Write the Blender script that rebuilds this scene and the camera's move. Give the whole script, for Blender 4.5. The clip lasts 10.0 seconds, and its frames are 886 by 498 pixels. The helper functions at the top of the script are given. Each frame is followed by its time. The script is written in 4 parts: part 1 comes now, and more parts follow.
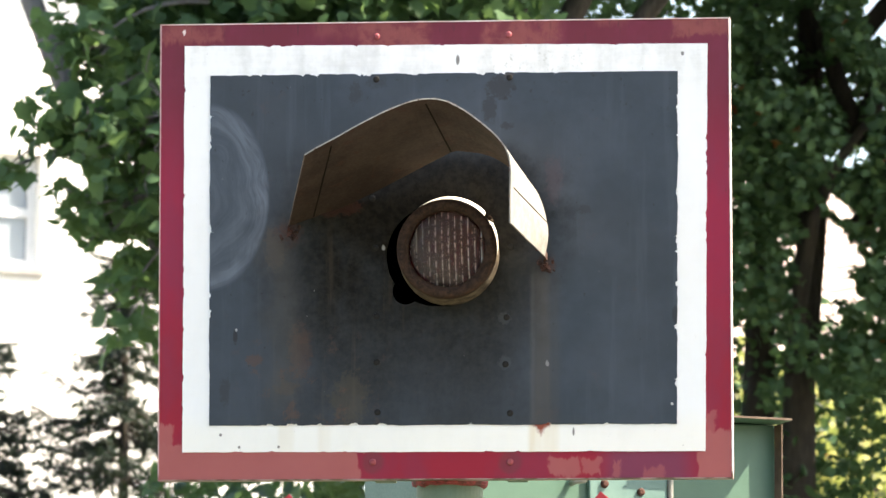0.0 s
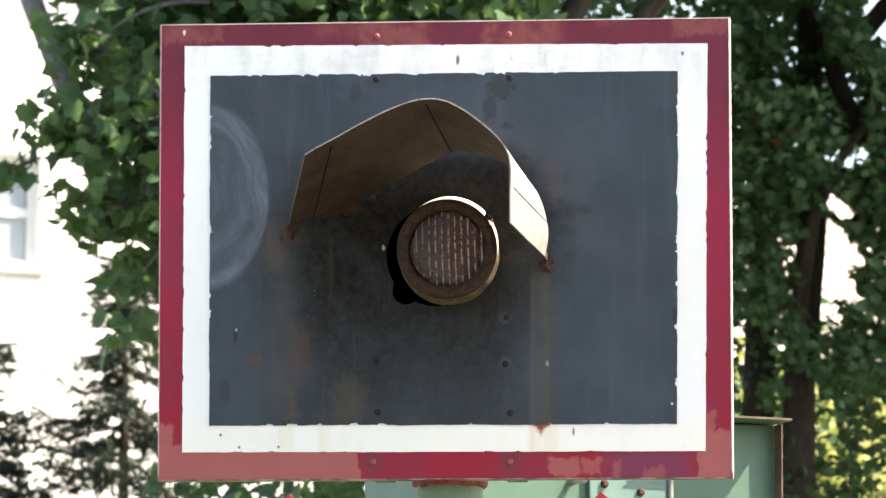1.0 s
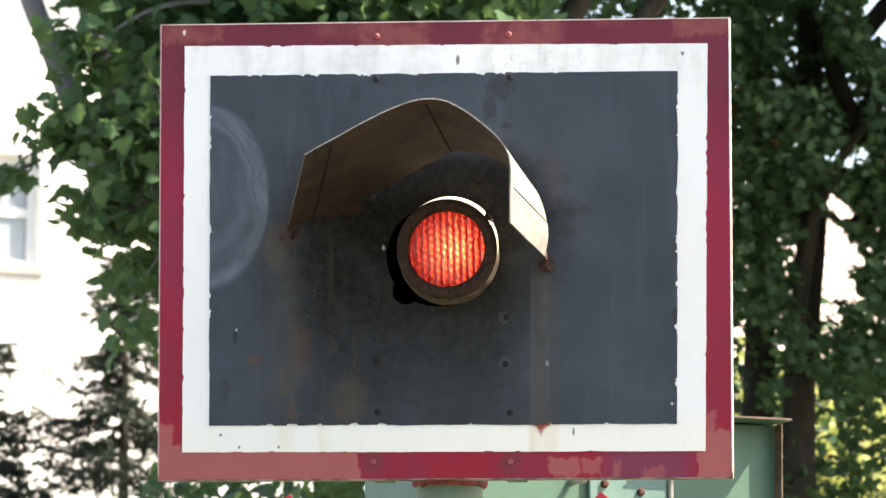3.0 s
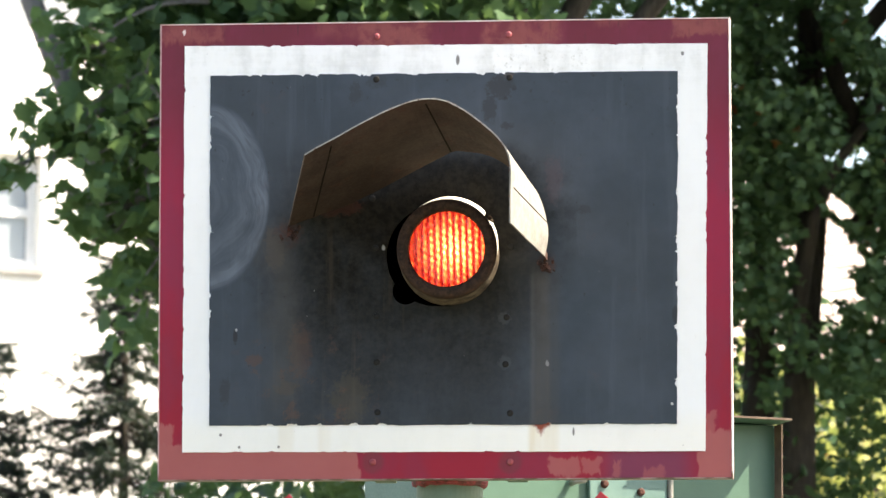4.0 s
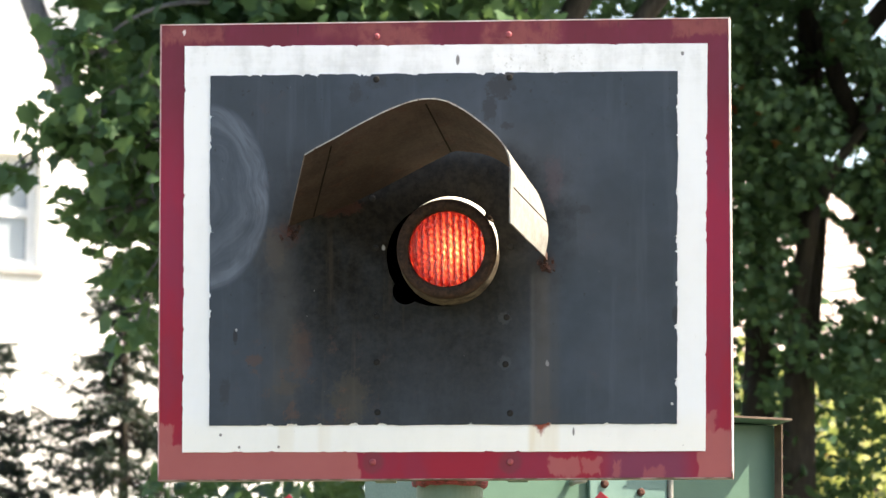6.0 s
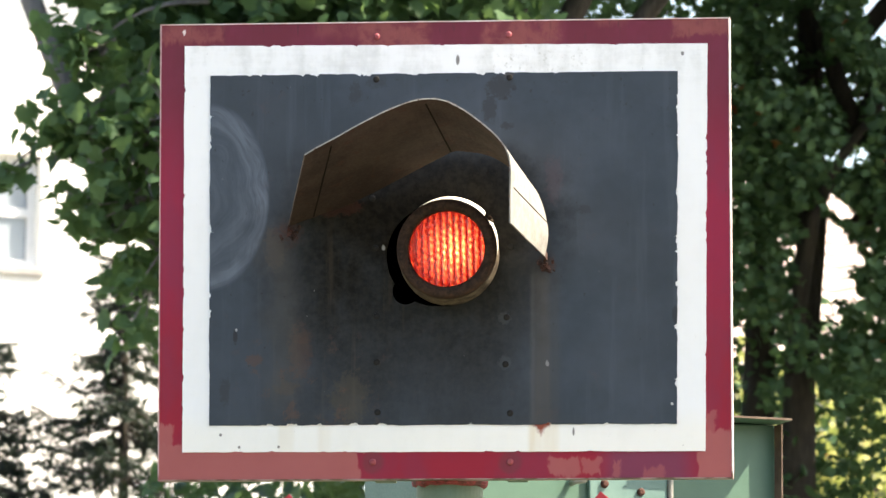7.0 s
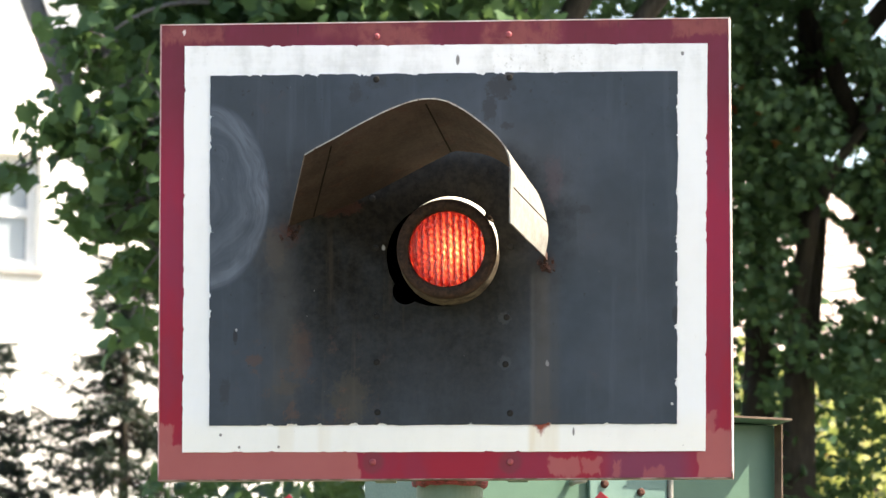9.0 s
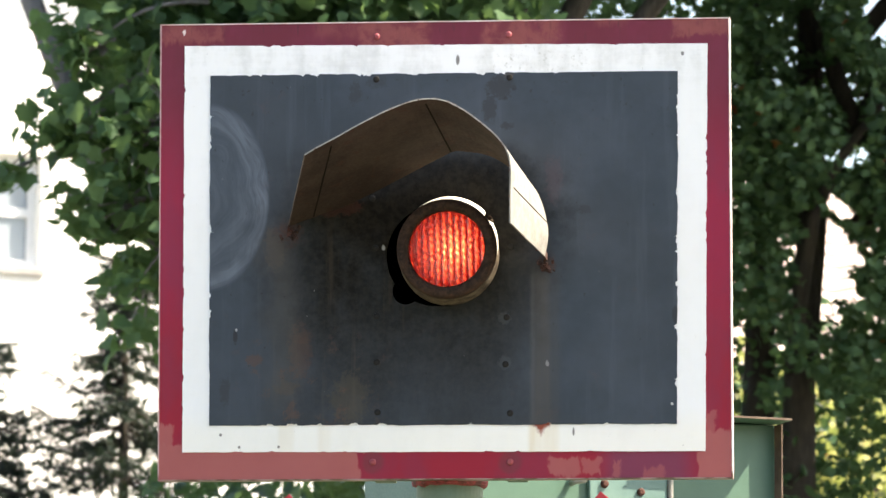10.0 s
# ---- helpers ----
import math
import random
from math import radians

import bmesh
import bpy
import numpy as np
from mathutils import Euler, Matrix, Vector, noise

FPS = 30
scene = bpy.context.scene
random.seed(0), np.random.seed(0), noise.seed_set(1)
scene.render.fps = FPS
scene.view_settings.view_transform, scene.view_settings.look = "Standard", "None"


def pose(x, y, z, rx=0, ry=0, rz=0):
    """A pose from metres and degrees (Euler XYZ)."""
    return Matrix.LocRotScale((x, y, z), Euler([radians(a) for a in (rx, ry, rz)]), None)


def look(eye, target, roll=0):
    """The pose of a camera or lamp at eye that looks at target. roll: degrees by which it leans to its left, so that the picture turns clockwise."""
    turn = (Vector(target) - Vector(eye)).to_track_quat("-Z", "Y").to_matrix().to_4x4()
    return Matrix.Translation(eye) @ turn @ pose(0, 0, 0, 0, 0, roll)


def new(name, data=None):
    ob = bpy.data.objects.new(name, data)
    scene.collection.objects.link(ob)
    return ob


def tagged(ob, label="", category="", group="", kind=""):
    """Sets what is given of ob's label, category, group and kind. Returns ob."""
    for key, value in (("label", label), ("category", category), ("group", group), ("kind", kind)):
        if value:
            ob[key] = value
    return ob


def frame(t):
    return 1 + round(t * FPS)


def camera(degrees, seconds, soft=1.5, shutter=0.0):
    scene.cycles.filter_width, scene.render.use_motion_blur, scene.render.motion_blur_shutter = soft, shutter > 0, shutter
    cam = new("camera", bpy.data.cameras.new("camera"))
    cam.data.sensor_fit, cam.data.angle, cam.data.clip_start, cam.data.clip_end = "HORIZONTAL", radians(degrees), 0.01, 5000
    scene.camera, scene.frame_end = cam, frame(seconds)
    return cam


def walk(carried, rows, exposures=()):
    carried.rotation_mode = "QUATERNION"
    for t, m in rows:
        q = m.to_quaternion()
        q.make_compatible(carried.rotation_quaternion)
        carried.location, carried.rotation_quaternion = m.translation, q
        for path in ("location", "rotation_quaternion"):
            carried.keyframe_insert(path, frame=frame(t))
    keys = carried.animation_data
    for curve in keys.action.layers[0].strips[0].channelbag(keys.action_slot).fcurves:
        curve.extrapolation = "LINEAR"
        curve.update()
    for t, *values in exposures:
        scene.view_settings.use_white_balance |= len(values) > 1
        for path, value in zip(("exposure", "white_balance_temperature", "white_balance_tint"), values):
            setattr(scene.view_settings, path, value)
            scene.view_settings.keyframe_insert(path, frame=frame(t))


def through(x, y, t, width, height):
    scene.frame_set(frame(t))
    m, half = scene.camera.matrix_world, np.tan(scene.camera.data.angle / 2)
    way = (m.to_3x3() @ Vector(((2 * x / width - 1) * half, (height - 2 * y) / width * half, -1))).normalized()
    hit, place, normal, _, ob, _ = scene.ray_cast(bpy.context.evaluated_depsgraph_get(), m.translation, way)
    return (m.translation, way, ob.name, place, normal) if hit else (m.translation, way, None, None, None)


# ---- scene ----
cam = camera(8.0712, 10.0, soft=1.5)
EYE, TARGET = (1.3452, -11.8068, 1.6299), (-0.0011, 0.0, 3.3002)
walk(cam, [(0.0, look(EYE, TARGET, 0.254)), (10.0, look(EYE, TARGET, 0.254))], [(0.0, 1.98, 7650, 12), (2.3, 1.98, 7650, 12), (2.9, 1.88, 7650, 12), (10.0, 1.86, 7650, 12)])
cam.data.dof.use_dof = True
cam.data.dof.focus_distance = 11.95
cam.data.dof.aperture_fstop = 18

# ---- light: clear late-summer day, sun high beside the board and a little behind it ----
SUN_EL, SUN_AZ = radians(50), radians(89)      # azimuth clockwise from +y
world = bpy.data.worlds.new("sky")
scene.world = world
world.use_nodes = True
wn = world.node_tree.nodes
sky = wn.new("ShaderNodeTexSky")
sky.sky_type, sky.sun_disc, sky.sun_elevation, sky.sun_rotation = "NISHITA", False, SUN_EL, SUN_AZ
sky.air_density, sky.dust_density = 1.0, 2.0
world.node_tree.links.new(sky.outputs[0], wn["Background"].inputs[0])
wn["Background"].inputs[1].default_value = 0.15
sun = new("sun", bpy.data.lights.new("sun", "SUN"))
sun.data.energy, sun.data.angle, sun.data.color = 5.0, radians(0.5), (1.0, 0.95, 0.86)
sd = Vector((math.sin(SUN_AZ) * math.cos(SUN_EL), math.cos(SUN_AZ) * math.cos(SUN_EL), math.sin(SUN_EL)))
sun.matrix_world = look(sd * 50, (0, 0, 0))

# ---- node helpers ----


class Nodes:
    """A small wrapper round one material's node tree."""

    def __init__(self, name):
        self.mat = bpy.data.materials.new(name)
        self.mat.use_nodes = True
        self.t = self.mat.node_tree
        self.n = self.t.nodes
        self.bsdf = self.n["Principled BSDF"]
        self.out = self.n["Material Output"]
        self.pos = self.n.new("ShaderNodeTexCoord").outputs["Object"]

    def put(self, socket, value):
        if isinstance(value, bpy.types.NodeSocket):
            self.t.links.new(value, socket)
        elif isinstance(value, (tuple, list)):
            socket.default_value = (*value, 1.0) if len(value) == 3 and len(socket.default_value) == 4 else value
        else:
            socket.default_value = value

    def math(self, op, a, b=0.0, c=0.0):
        m = self.n.new("ShaderNodeMath")
        m.operation = op
        for s, v in zip(m.inputs, (a, b, c)):
            self.put(s, v)
        return m.outputs[0]

    def vmul(self, v, by):
        m = self.n.new("ShaderNodeVectorMath")
        m.operation = "MULTIPLY"
        self.put(m.inputs[0], v)
        self.put(m.inputs[1], by)
        return m.outputs[0]

    def xyz(self, v=None):
        s = self.n.new("ShaderNodeSeparateXYZ")
        self.put(s.inputs[0], v or self.pos)
        return s.outputs

    def noise(self, scale, detail=4.0, rough=0.6, v=None, distort=0.0):
        m = self.n.new("ShaderNodeTexNoise")
        self.put(m.inputs["Vector"], v or self.pos)
        for k, x in (("Scale", scale), ("Detail", detail), ("Roughness", rough), ("Distortion", distort)):
            m.inputs[k].default_value = x
        return m.outputs["Fac"]

    def ramp(self, v, lo, hi, a=0.0, b=1.0):
        m = self.n.new("ShaderNodeMapRange")
        m.interpolation_type = "SMOOTHSTEP"
        for s, x in zip(m.inputs, (v, lo, hi, a, b)):
            self.put(s, x)
        return m.outputs[0]

    def band(self, v, lo, hi, soft):
        """1 between lo and hi, with soft ends."""
        return self.math("MULTIPLY", self.ramp(v, lo - soft, lo + soft), self.ramp(v, hi - soft, hi + soft, 1.0, 0.0))

    def mix(self, f, a, b):
        m = self.n.new("ShaderNodeMix")
        m.data_type = "RGBA"
        self.put(m.inputs["Factor"], f)
        self.put(m.inputs[6], a)
        self.put(m.inputs[7], b)
        return m.outputs[2]

    def mul(self, a, b):
        return self.math("MULTIPLY", a, b)

    def blot(self, x, z, spot, ragged):
        """A stain: 1 inside the ellipse (x, z, half width, half height), with a ragged soft edge."""
        cx, cz, rx, rz = spot
        ex, ez = self.math("DIVIDE", self.math("SUBTRACT", x, cx), rx), self.math("DIVIDE", self.math("SUBTRACT", z, cz), rz)
        e = self.math("ADD", self.mul(ex, ex), self.mul(ez, ez))
        return self.ramp(self.math("ADD", e, ragged), 0.5, 1.5, 1.0, 0.0)

    def bump(self, h, strength=0.3, dist=0.001):
        m = self.n.new("ShaderNodeBump")
        self.put(m.inputs["Height"], h)
        m.inputs["Strength"].default_value, m.inputs["Distance"].default_value = strength, dist
        self.put(self.bsdf.inputs["Normal"], m.outputs[0])

    def done(self, color=None, rough=None, metal=None, spec=None):
        for k, v in (("Base Color", color), ("Roughness", rough), ("Metallic", metal), ("Specular IOR Level", spec)):
            if v is not None:
                self.put(self.bsdf.inputs[k], v)
        return self.mat


def worn(name, a, b, scale=6.0, rough=0.6, fine=120.0, dirt=(0.06, 0.045, 0.03), dirt_at=0.62, metal=0.0, bump=0.25, dist=0.001, spec=0.5):
    """Paint or metal in two tones with grime in patches and fine grain."""
    k = Nodes(name)
    big = k.noise(scale, 5.0, 0.65)
    grain = k.noise(fine, 3.0)
    c = k.mix(k.ramp(big, 0.35, 0.65), a, b)
    c = k.mix(k.mul(k.ramp(k.noise(scale * 2.7, 6.0, 0.7), dirt_at, dirt_at + 0.12), 0.75), c, dirt)
    k.bump(k.math("ADD", grain, big), bump, dist)
    return k.done(c, k.ramp(grain, 0.2, 0.8, rough - 0.1, min(1.0, rough + 0.12)), metal, spec)


# ---- materials ----
def red_paint():
    k = Nodes("faded_red_paint")
    x, y, z0 = k.xyz()
    z = k.math("SUBTRACT", z0, 3.3)
    wob = k.math("SUBTRACT", k.noise(26.0, 5.0, 0.6), 0.5)
    drip = k.math("SUBTRACT", k.noise(1.0, 4.0, 0.6, k.vmul(k.pos, (90.0, 1.0, 14.0))), 0.5)
    xd = k.math("ADD", x, k.mul(wob, 0.035))
    zd = k.math("ADD", z, k.math("ADD", k.mul(wob, 0.030), k.mul(drip, 0.035)))
    # crimson that has gone purple high up and stayed bright lower down
    c = k.mix(k.ramp(z, 0.38, 0.05), (0.150, 0.020, 0.036), (0.30, 0.016, 0.050))
    c = k.mix(k.ramp(z, 0.0, -0.25), c, (0.30, 0.012, 0.030))
    c = k.mix(k.mul(k.ramp(k.noise(1.0, 4.0, 0.6, k.vmul(k.pos, (11.0, 1.0, 5.0))), 0.42, 0.66), 0.45), c, (0.20, 0.028, 0.062))
    c = k.mix(k.mul(k.band(x, 0.31, 0.47, 0.03), k.ramp(z, -0.38, -0.40)), c, (0.20, 0.036, 0.072))
    # pale patches where the top coat has weathered off
    mask = None
    for x0, x1, lo, hi, soft, w in ((-0.58, -0.160, -0.50, -0.372, 0.0025, 1.0), (-0.56, -0.522, -0.40, -0.335, 0.004, 0.9), (0.202, 0.262, -0.438, -0.402, 0.003, 0.85),
                                    (0.266, 0.302, -0.436, -0.404, 0.003, 0.75), (0.326, 0.340, -0.440, -0.410, 0.003, 0.6), (0.385, 0.420, -0.450, -0.420, 0.004, 0.5),
                                    (0.486, 0.58, -0.50, -0.352, 0.003, 0.95), (0.500, 0.520, -0.362, -0.318, 0.003, 0.7), (-0.58, -0.43, 0.407, 0.50, 0.006, 0.85),
                                    (-0.25, -0.165, 0.412, 0.50, 0.012, 0.55), (-0.165, -0.03, 0.385, 0.50, 0.010, 1.0), (0.075, 0.225, 0.385, 0.50, 0.010, 1.0),
                                    (0.29, 0.35, 0.428, 0.50, 0.008, 0.6), (0.435, 0.58, 0.407, 0.50, 0.005, 1.0)):
        f = k.mul(k.mul(k.band(xd, x0, x1, soft), k.band(zd, lo, hi, soft)), w)
        mask = f if mask is None else k.math("MAXIMUM", mask, f)
    mask = k.mul(mask, k.math("MAXIMUM", k.ramp(z, 0.2, -0.2), k.ramp(k.noise(24.0, 5.0, 0.7), 0.36, 0.56, 0.25, 1.0)))
    pale = k.mix(k.ramp(z, -0.2, 0.2), k.mix(k.noise(9.0, 4.0), (0.34, 0.085, 0.082), (0.42, 0.125, 0.115)), k.mix(k.noise(30.0, 4.0), (0.20, 0.046, 0.046), (0.30, 0.084, 0.078)))
    c = k.mix(mask, c, pale)
    dark = k.mul(k.ramp(drip, 0.06, 0.20), k.mul(k.ramp(z, 0.385, 0.44), 0.65))
    c = k.mix(dark, c, (0.085, 0.022, 0.028))
    rim = k.math("MAXIMUM", k.blot(x, z, (-0.134, -0.408, 0.020, 0.022), wob), k.blot(x, z, (0.129, -0.410, 0.022, 0.022), wob))
    c = k.mix(k.mul(rim, 0.45), c, (0.12, 0.045, 0.05))
    c = k.mix(k.ramp(k.noise(55.0, 6.0, 0.7), 0.69, 0.73), c, (0.11, 0.035, 0.02))
    c = k.mix(k.blot(x, z, (-0.505, 0.428, 0.0035, 0.005), k.mul(k.math("SUBTRACT", k.noise(260.0, 3.0), 0.5), 7.0)), c, (0.75, 0.62, 0.58))
    k.bump(k.math("ADD", mask, k.mul(k.noise(300.0), 0.4)), 0.25, 0.0006)
    return k.done(c, k.ramp(wob, -0.2, 0.2, 0.42, 0.6), spec=0.3)


def white_paint():
    k = Nodes("weathered_white_paint")
    x, y, z = k.xyz()
    n = k.noise(14.0, 6.0, 0.7)
    wob = k.math("SUBTRACT", k.noise(60.0, 4.0, 0.7), 0.5)
    brush = k.noise(1.0, 4.0, 0.65, k.vmul(k.pos, (9.0, 1.0, 110.0)))
    tall = k.noise(1.0, 3.0, 0.6, k.vmul(k.pos, (24.0, 1.0, 4.0)))
    c = k.mix(k.ramp(z, 3.3 - 0.3, 3.3 - 0.36), (0.90, 0.90, 0.885), (0.91, 0.89, 0.82))
    top = k.ramp(z, 3.3 + 0.30, 3.3 + 0.35)
    grime = k.mul(k.ramp(k.math("ADD", k.mul(n, 0.45), k.math("ADD", k.mul(brush, 0.12), k.mul(tall, 0.43))), 0.44, 0.64), k.math("ADD", k.mul(top, 0.34), 0.07))
    c = k.mix(grime, c, (0.46, 0.46, 0.42))
    moss = k.mul(k.band(x, 0.09, 0.27, 0.05), k.mul(top, k.ramp(k.noise(120.0, 5.0, 0.75), 0.56, 0.66)))
    c = k.mix(k.mul(moss, 0.5), c, (0.35, 0.34, 0.27))
    c = k.mix(k.ramp(k.noise(130.0, 4.0, 0.7), 0.715, 0.745, 0.0, 0.8), c, (0.12, 0.10, 0.08))
    c = k.mix(k.ramp(k.noise(1.0, 4.0, 0.7, k.vmul(k.pos, (240.0, 1.0, 90.0))), 0.74, 0.77, 0.0, 0.7), c, (0.25, 0.22, 0.18))
    for spot in ((-0.391, -0.378, 0.0025, 0.0028), (-0.315, -0.378, 0.0025, 0.0028), (0.026, 0.366, 0.0035, 0.010), (0.458, 0.372, 0.003, 0.004), (-0.427, -0.354, 0.0025, 0.003), (0.250, -0.353, 0.002, 0.008)):
        c = k.mix(k.mul(k.blot(x, k.math("SUBTRACT", z, 3.3), spot, wob), 0.85), c, (0.10, 0.085, 0.075))
    low = k.ramp(z, 3.3 - 0.30, 3.3 - 0.33)
    for x0, x1, w in ((0.165, 0.178, 0.75), (0.178, 0.222, 0.42), (-0.315, -0.285, 0.25), (-0.24, -0.215, 0.2)):
        wash = k.mul(k.mul(k.band(x, x0, x1, 0.006), low), k.ramp(tall, 0.25, 0.7, 0.4, 1.0))
        c = k.mix(k.mul(wash, w), c, (0.74, 0.60, 0.36))
    drop = k.math("ADD", k.math("ABSOLUTE", k.math("SUBTRACT", x, 0.188)), k.mul(k.math("SUBTRACT", 3.3 - 0.337, z), 0.9))
    rust = k.mul(k.ramp(k.math("ADD", drop, k.mul(k.noise(90.0), 0.022)), 0.022, 0.034, 1.0, 0.0), low)
    c = k.mix(rust, c, (0.28, 0.05, 0.018))
    k.bump(k.math("ADD", k.noise(220.0), n), 0.2, 0.0006)
    return k.done(c, 0.5)


def dark_paint():
    k = Nodes("dark_grey_enamel")
    x, y, z = k.xyz()
    n = k.noise(7.0, 6.0, 0.65)
    fine = k.noise(90.0, 5.0, 0.65)
    vert = k.noise(1.0, 4.0, 0.6, k.vmul(k.pos, (38.0, 1.0, 2.6)))
    xd = k.math("ADD", x, k.mul(k.math("SUBTRACT", k.noise(1.0, 5.0, 0.65, k.vmul(k.pos, (7.0, 1.0, 4.0))), 0.5), 0.14))
    c = k.mix(k.ramp(n, 0.3, 0.7), (0.025, 0.0345, 0.0455), (0.042, 0.0545, 0.071))
    c = k.mix(k.mul(k.ramp(k.noise(3.2, 4.0, 0.6), 0.42, 0.62), 0.40), c, (0.024, 0.029, 0.034))
    c = k.mix(k.mul(k.ramp(vert, 0.52, 0.70), 0.35), c, (0.062, 0.076, 0.092))
    c = k.mix(k.mul(k.ramp(k.noise(16.0, 5.0, 0.7), 0.60, 0.72), 0.30), c, (0.075, 0.045, 0.042))
    # brown grime, deepened to paint in the shade that the hood throws
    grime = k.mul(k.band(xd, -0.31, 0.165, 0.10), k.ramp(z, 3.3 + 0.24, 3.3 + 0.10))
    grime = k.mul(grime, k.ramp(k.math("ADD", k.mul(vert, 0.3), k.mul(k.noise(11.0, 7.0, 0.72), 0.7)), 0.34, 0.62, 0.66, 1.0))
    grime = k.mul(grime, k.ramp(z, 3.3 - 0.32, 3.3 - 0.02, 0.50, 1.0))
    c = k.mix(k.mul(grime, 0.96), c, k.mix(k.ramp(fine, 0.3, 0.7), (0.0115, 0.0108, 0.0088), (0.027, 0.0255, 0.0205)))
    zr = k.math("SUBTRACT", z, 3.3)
    # brown-black blots paint the shade under the hood and round the lamp
    hood_shade_edge = k.mul(k.math("SUBTRACT", k.noise(9.0, 6.0, 0.7), 0.5), 1.8)
    hood_shade = k.math("MAXIMUM", k.blot(x, zr, (-0.015, 0.075, 0.235, 0.125), hood_shade_edge), k.mul(k.blot(x, zr, (-0.065, -0.06, 0.270, 0.200), hood_shade_edge), 0.55))
    c = k.mix(k.mul(hood_shade, 0.70), c, k.mix(k.ramp(fine, 0.3, 0.7), (0.0085, 0.0070, 0.0055), (0.021, 0.0175, 0.0135)))
    run = k.mul(k.ramp(z, 3.3 - 0.02, 3.3 - 0.07), k.ramp(k.noise(1.0, 5.0, 0.6, k.vmul(k.pos, (60.0, 1.0, 5.0))), 0.3, 0.7, 0.6, 1.0))
    xw = k.math("ADD", x, k.mul(k.math("SUBTRACT", k.noise(14.0, 4.0), 0.5), 0.012))
    for x0, x1, soft, f, tone in ((0.168, 0.176, 0.004, 0.34, (0.12, 0.108, 0.094)), (0.176, 0.206, 0.006, 0.50, (0.085, 0.070, 0.052)), (0.206, 0.222, 0.008, 0.40, (0.062, 0.056, 0.048))):
        c = k.mix(k.mul(k.mul(k.band(xw, x0, x1, soft), run), f), c, tone)
    # scabs of lifted paint, rusty blots and dull patches
    tear = k.mul(k.math("SUBTRACT", k.noise(110.0, 5.0, 0.75), 0.5), 5.0)
    for spot, f, tone in (((0.108, 0.312, 0.026, 0.022), 0.75, (0.020, 0.020, 0.022)), ((0.124, 0.336, 0.010, 0.008), 0.8, (0.05, 0.042, 0.04)), ((0.088, 0.272, 0.013, 0.026), 0.7, (0.018, 0.018, 0.020)),
                          ((-0.172, 0.305, 0.012, 0.022), 0.6, (0.020, 0.021, 0.024)), ((-0.13, 0.325, 0.020, 0.014), 0.5, (0.020, 0.021, 0.024)), ((0.122, 0.236, 0.012, 0.007), 0.7, (0.016, 0.016, 0.018)),
                          ((0.272, 0.072, 0.014, 0.009), 0.6, (0.022, 0.022, 0.025)), ((0.212, 0.135, 0.016, 0.045), 0.30, (0.085, 0.045, 0.050)), ((0.165, 0.05, 0.030, 0.060), 0.4, (0.030, 0.028, 0.030)),
                          ((-0.275, -0.195, 0.022, 0.050), 0.55, (0.070, 0.040, 0.030)), ((-0.300, -0.265, 0.022, 0.014), 0.55, (0.062, 0.045, 0.032)), ((-0.364, -0.212, 0.015, 0.011), 0.75, (0.075, 0.042, 0.032)),
                          ((-0.178, -0.285, 0.036, 0.046), 0.50, (0.066, 0.055, 0.036)), ((-0.205, 0.082, 0.045, 0.016), 0.55, (0.065, 0.028, 0.022)), ((-0.420, -0.270, 0.010, 0.024), 0.6, (0.022, 0.022, 0.026)),
                          ((-0.400, -0.165, 0.004, 0.014), 0.9, (0.012, 0.012, 0.014)), ((-0.325, 0.005, 0.020, 0.040), 0.45, (0.075, 0.052, 0.036)), ((-0.115, 0.004, 0.003, 0.005), 0.7, (0.45, 0.44, 0.40)),
                          ((-0.398, -0.152, 0.0022, 0.003), 0.9, (0.42, 0.42, 0.42)), ((0.200, -0.222, 0.003, 0.005), 0.8, (0.26, 0.25, 0.24)), ((0.438, -0.302, 0.0025, 0.003), 0.9, (0.55, 0.55, 0.55)),
                          ((0.118, -0.135, 0.012, 0.010), 0.25, (0.10, 0.105, 0.105)), ((0.118, -0.220, 0.012, 0.012), 0.25, (0.09, 0.095, 0.098)), ((0.445, -0.130, 0.006, 0.016), 0.7, (0.016, 0.016, 0.018))):
        c = k.mix(k.mul(k.blot(x, zr, spot, tear), f), c, tone)
    wash2 = k.mul(k.band(xd, -0.335, -0.285, 0.025), k.band(z, 3.3 - 0.30, 3.3 + 0.03, 0.05))
    c = k.mix(k.mul(k.mul(wash2, vert), 0.55), c, (0.10, 0.085, 0.062))
    # rust where the hood's feet meet the sheet, and specks low on the panel
    for fx, fz, r in ((-0.295, 0.035, 0.055), (0.198, -0.035, 0.040)):
        dx, dz = k.math("SUBTRACT", x, fx), k.math("SUBTRACT", z, 3.3 + fz)
        d = k.math("SQRT", k.math("ADD", k.mul(dx, dx), k.mul(dz, dz)))
        f = k.ramp(k.math("ADD", d, k.mul(k.noise(70.0, 5.0, 0.7), r * 1.5)), r * 0.75, r * 1.35, 1.0, 0.0)
        c = k.mix(k.mul(f, 0.8), c, k.mix(fine, (0.030, 0.016, 0.011), (0.085, 0.034, 0.021)))
    spots = k.mul(k.ramp(k.noise(26.0, 6.0, 0.7), 0.55, 0.66), k.mul(k.band(x, -0.38, -0.12, 0.05), k.ramp(z, 3.3 - 0.12, 3.3 - 0.22)))
    c = k.mix(k.mul(spots, 0.7), c, (0.085, 0.048, 0.034))
    chips = k.mul(k.ramp(k.noise(45.0, 6.0, 0.72), 0.61, 0.66), k.ramp(z, 3.3 + 0.20, 3.3 + 0.30))
    c = k.mix(k.mul(chips, 0.8), c, (0.016, 0.016, 0.018))
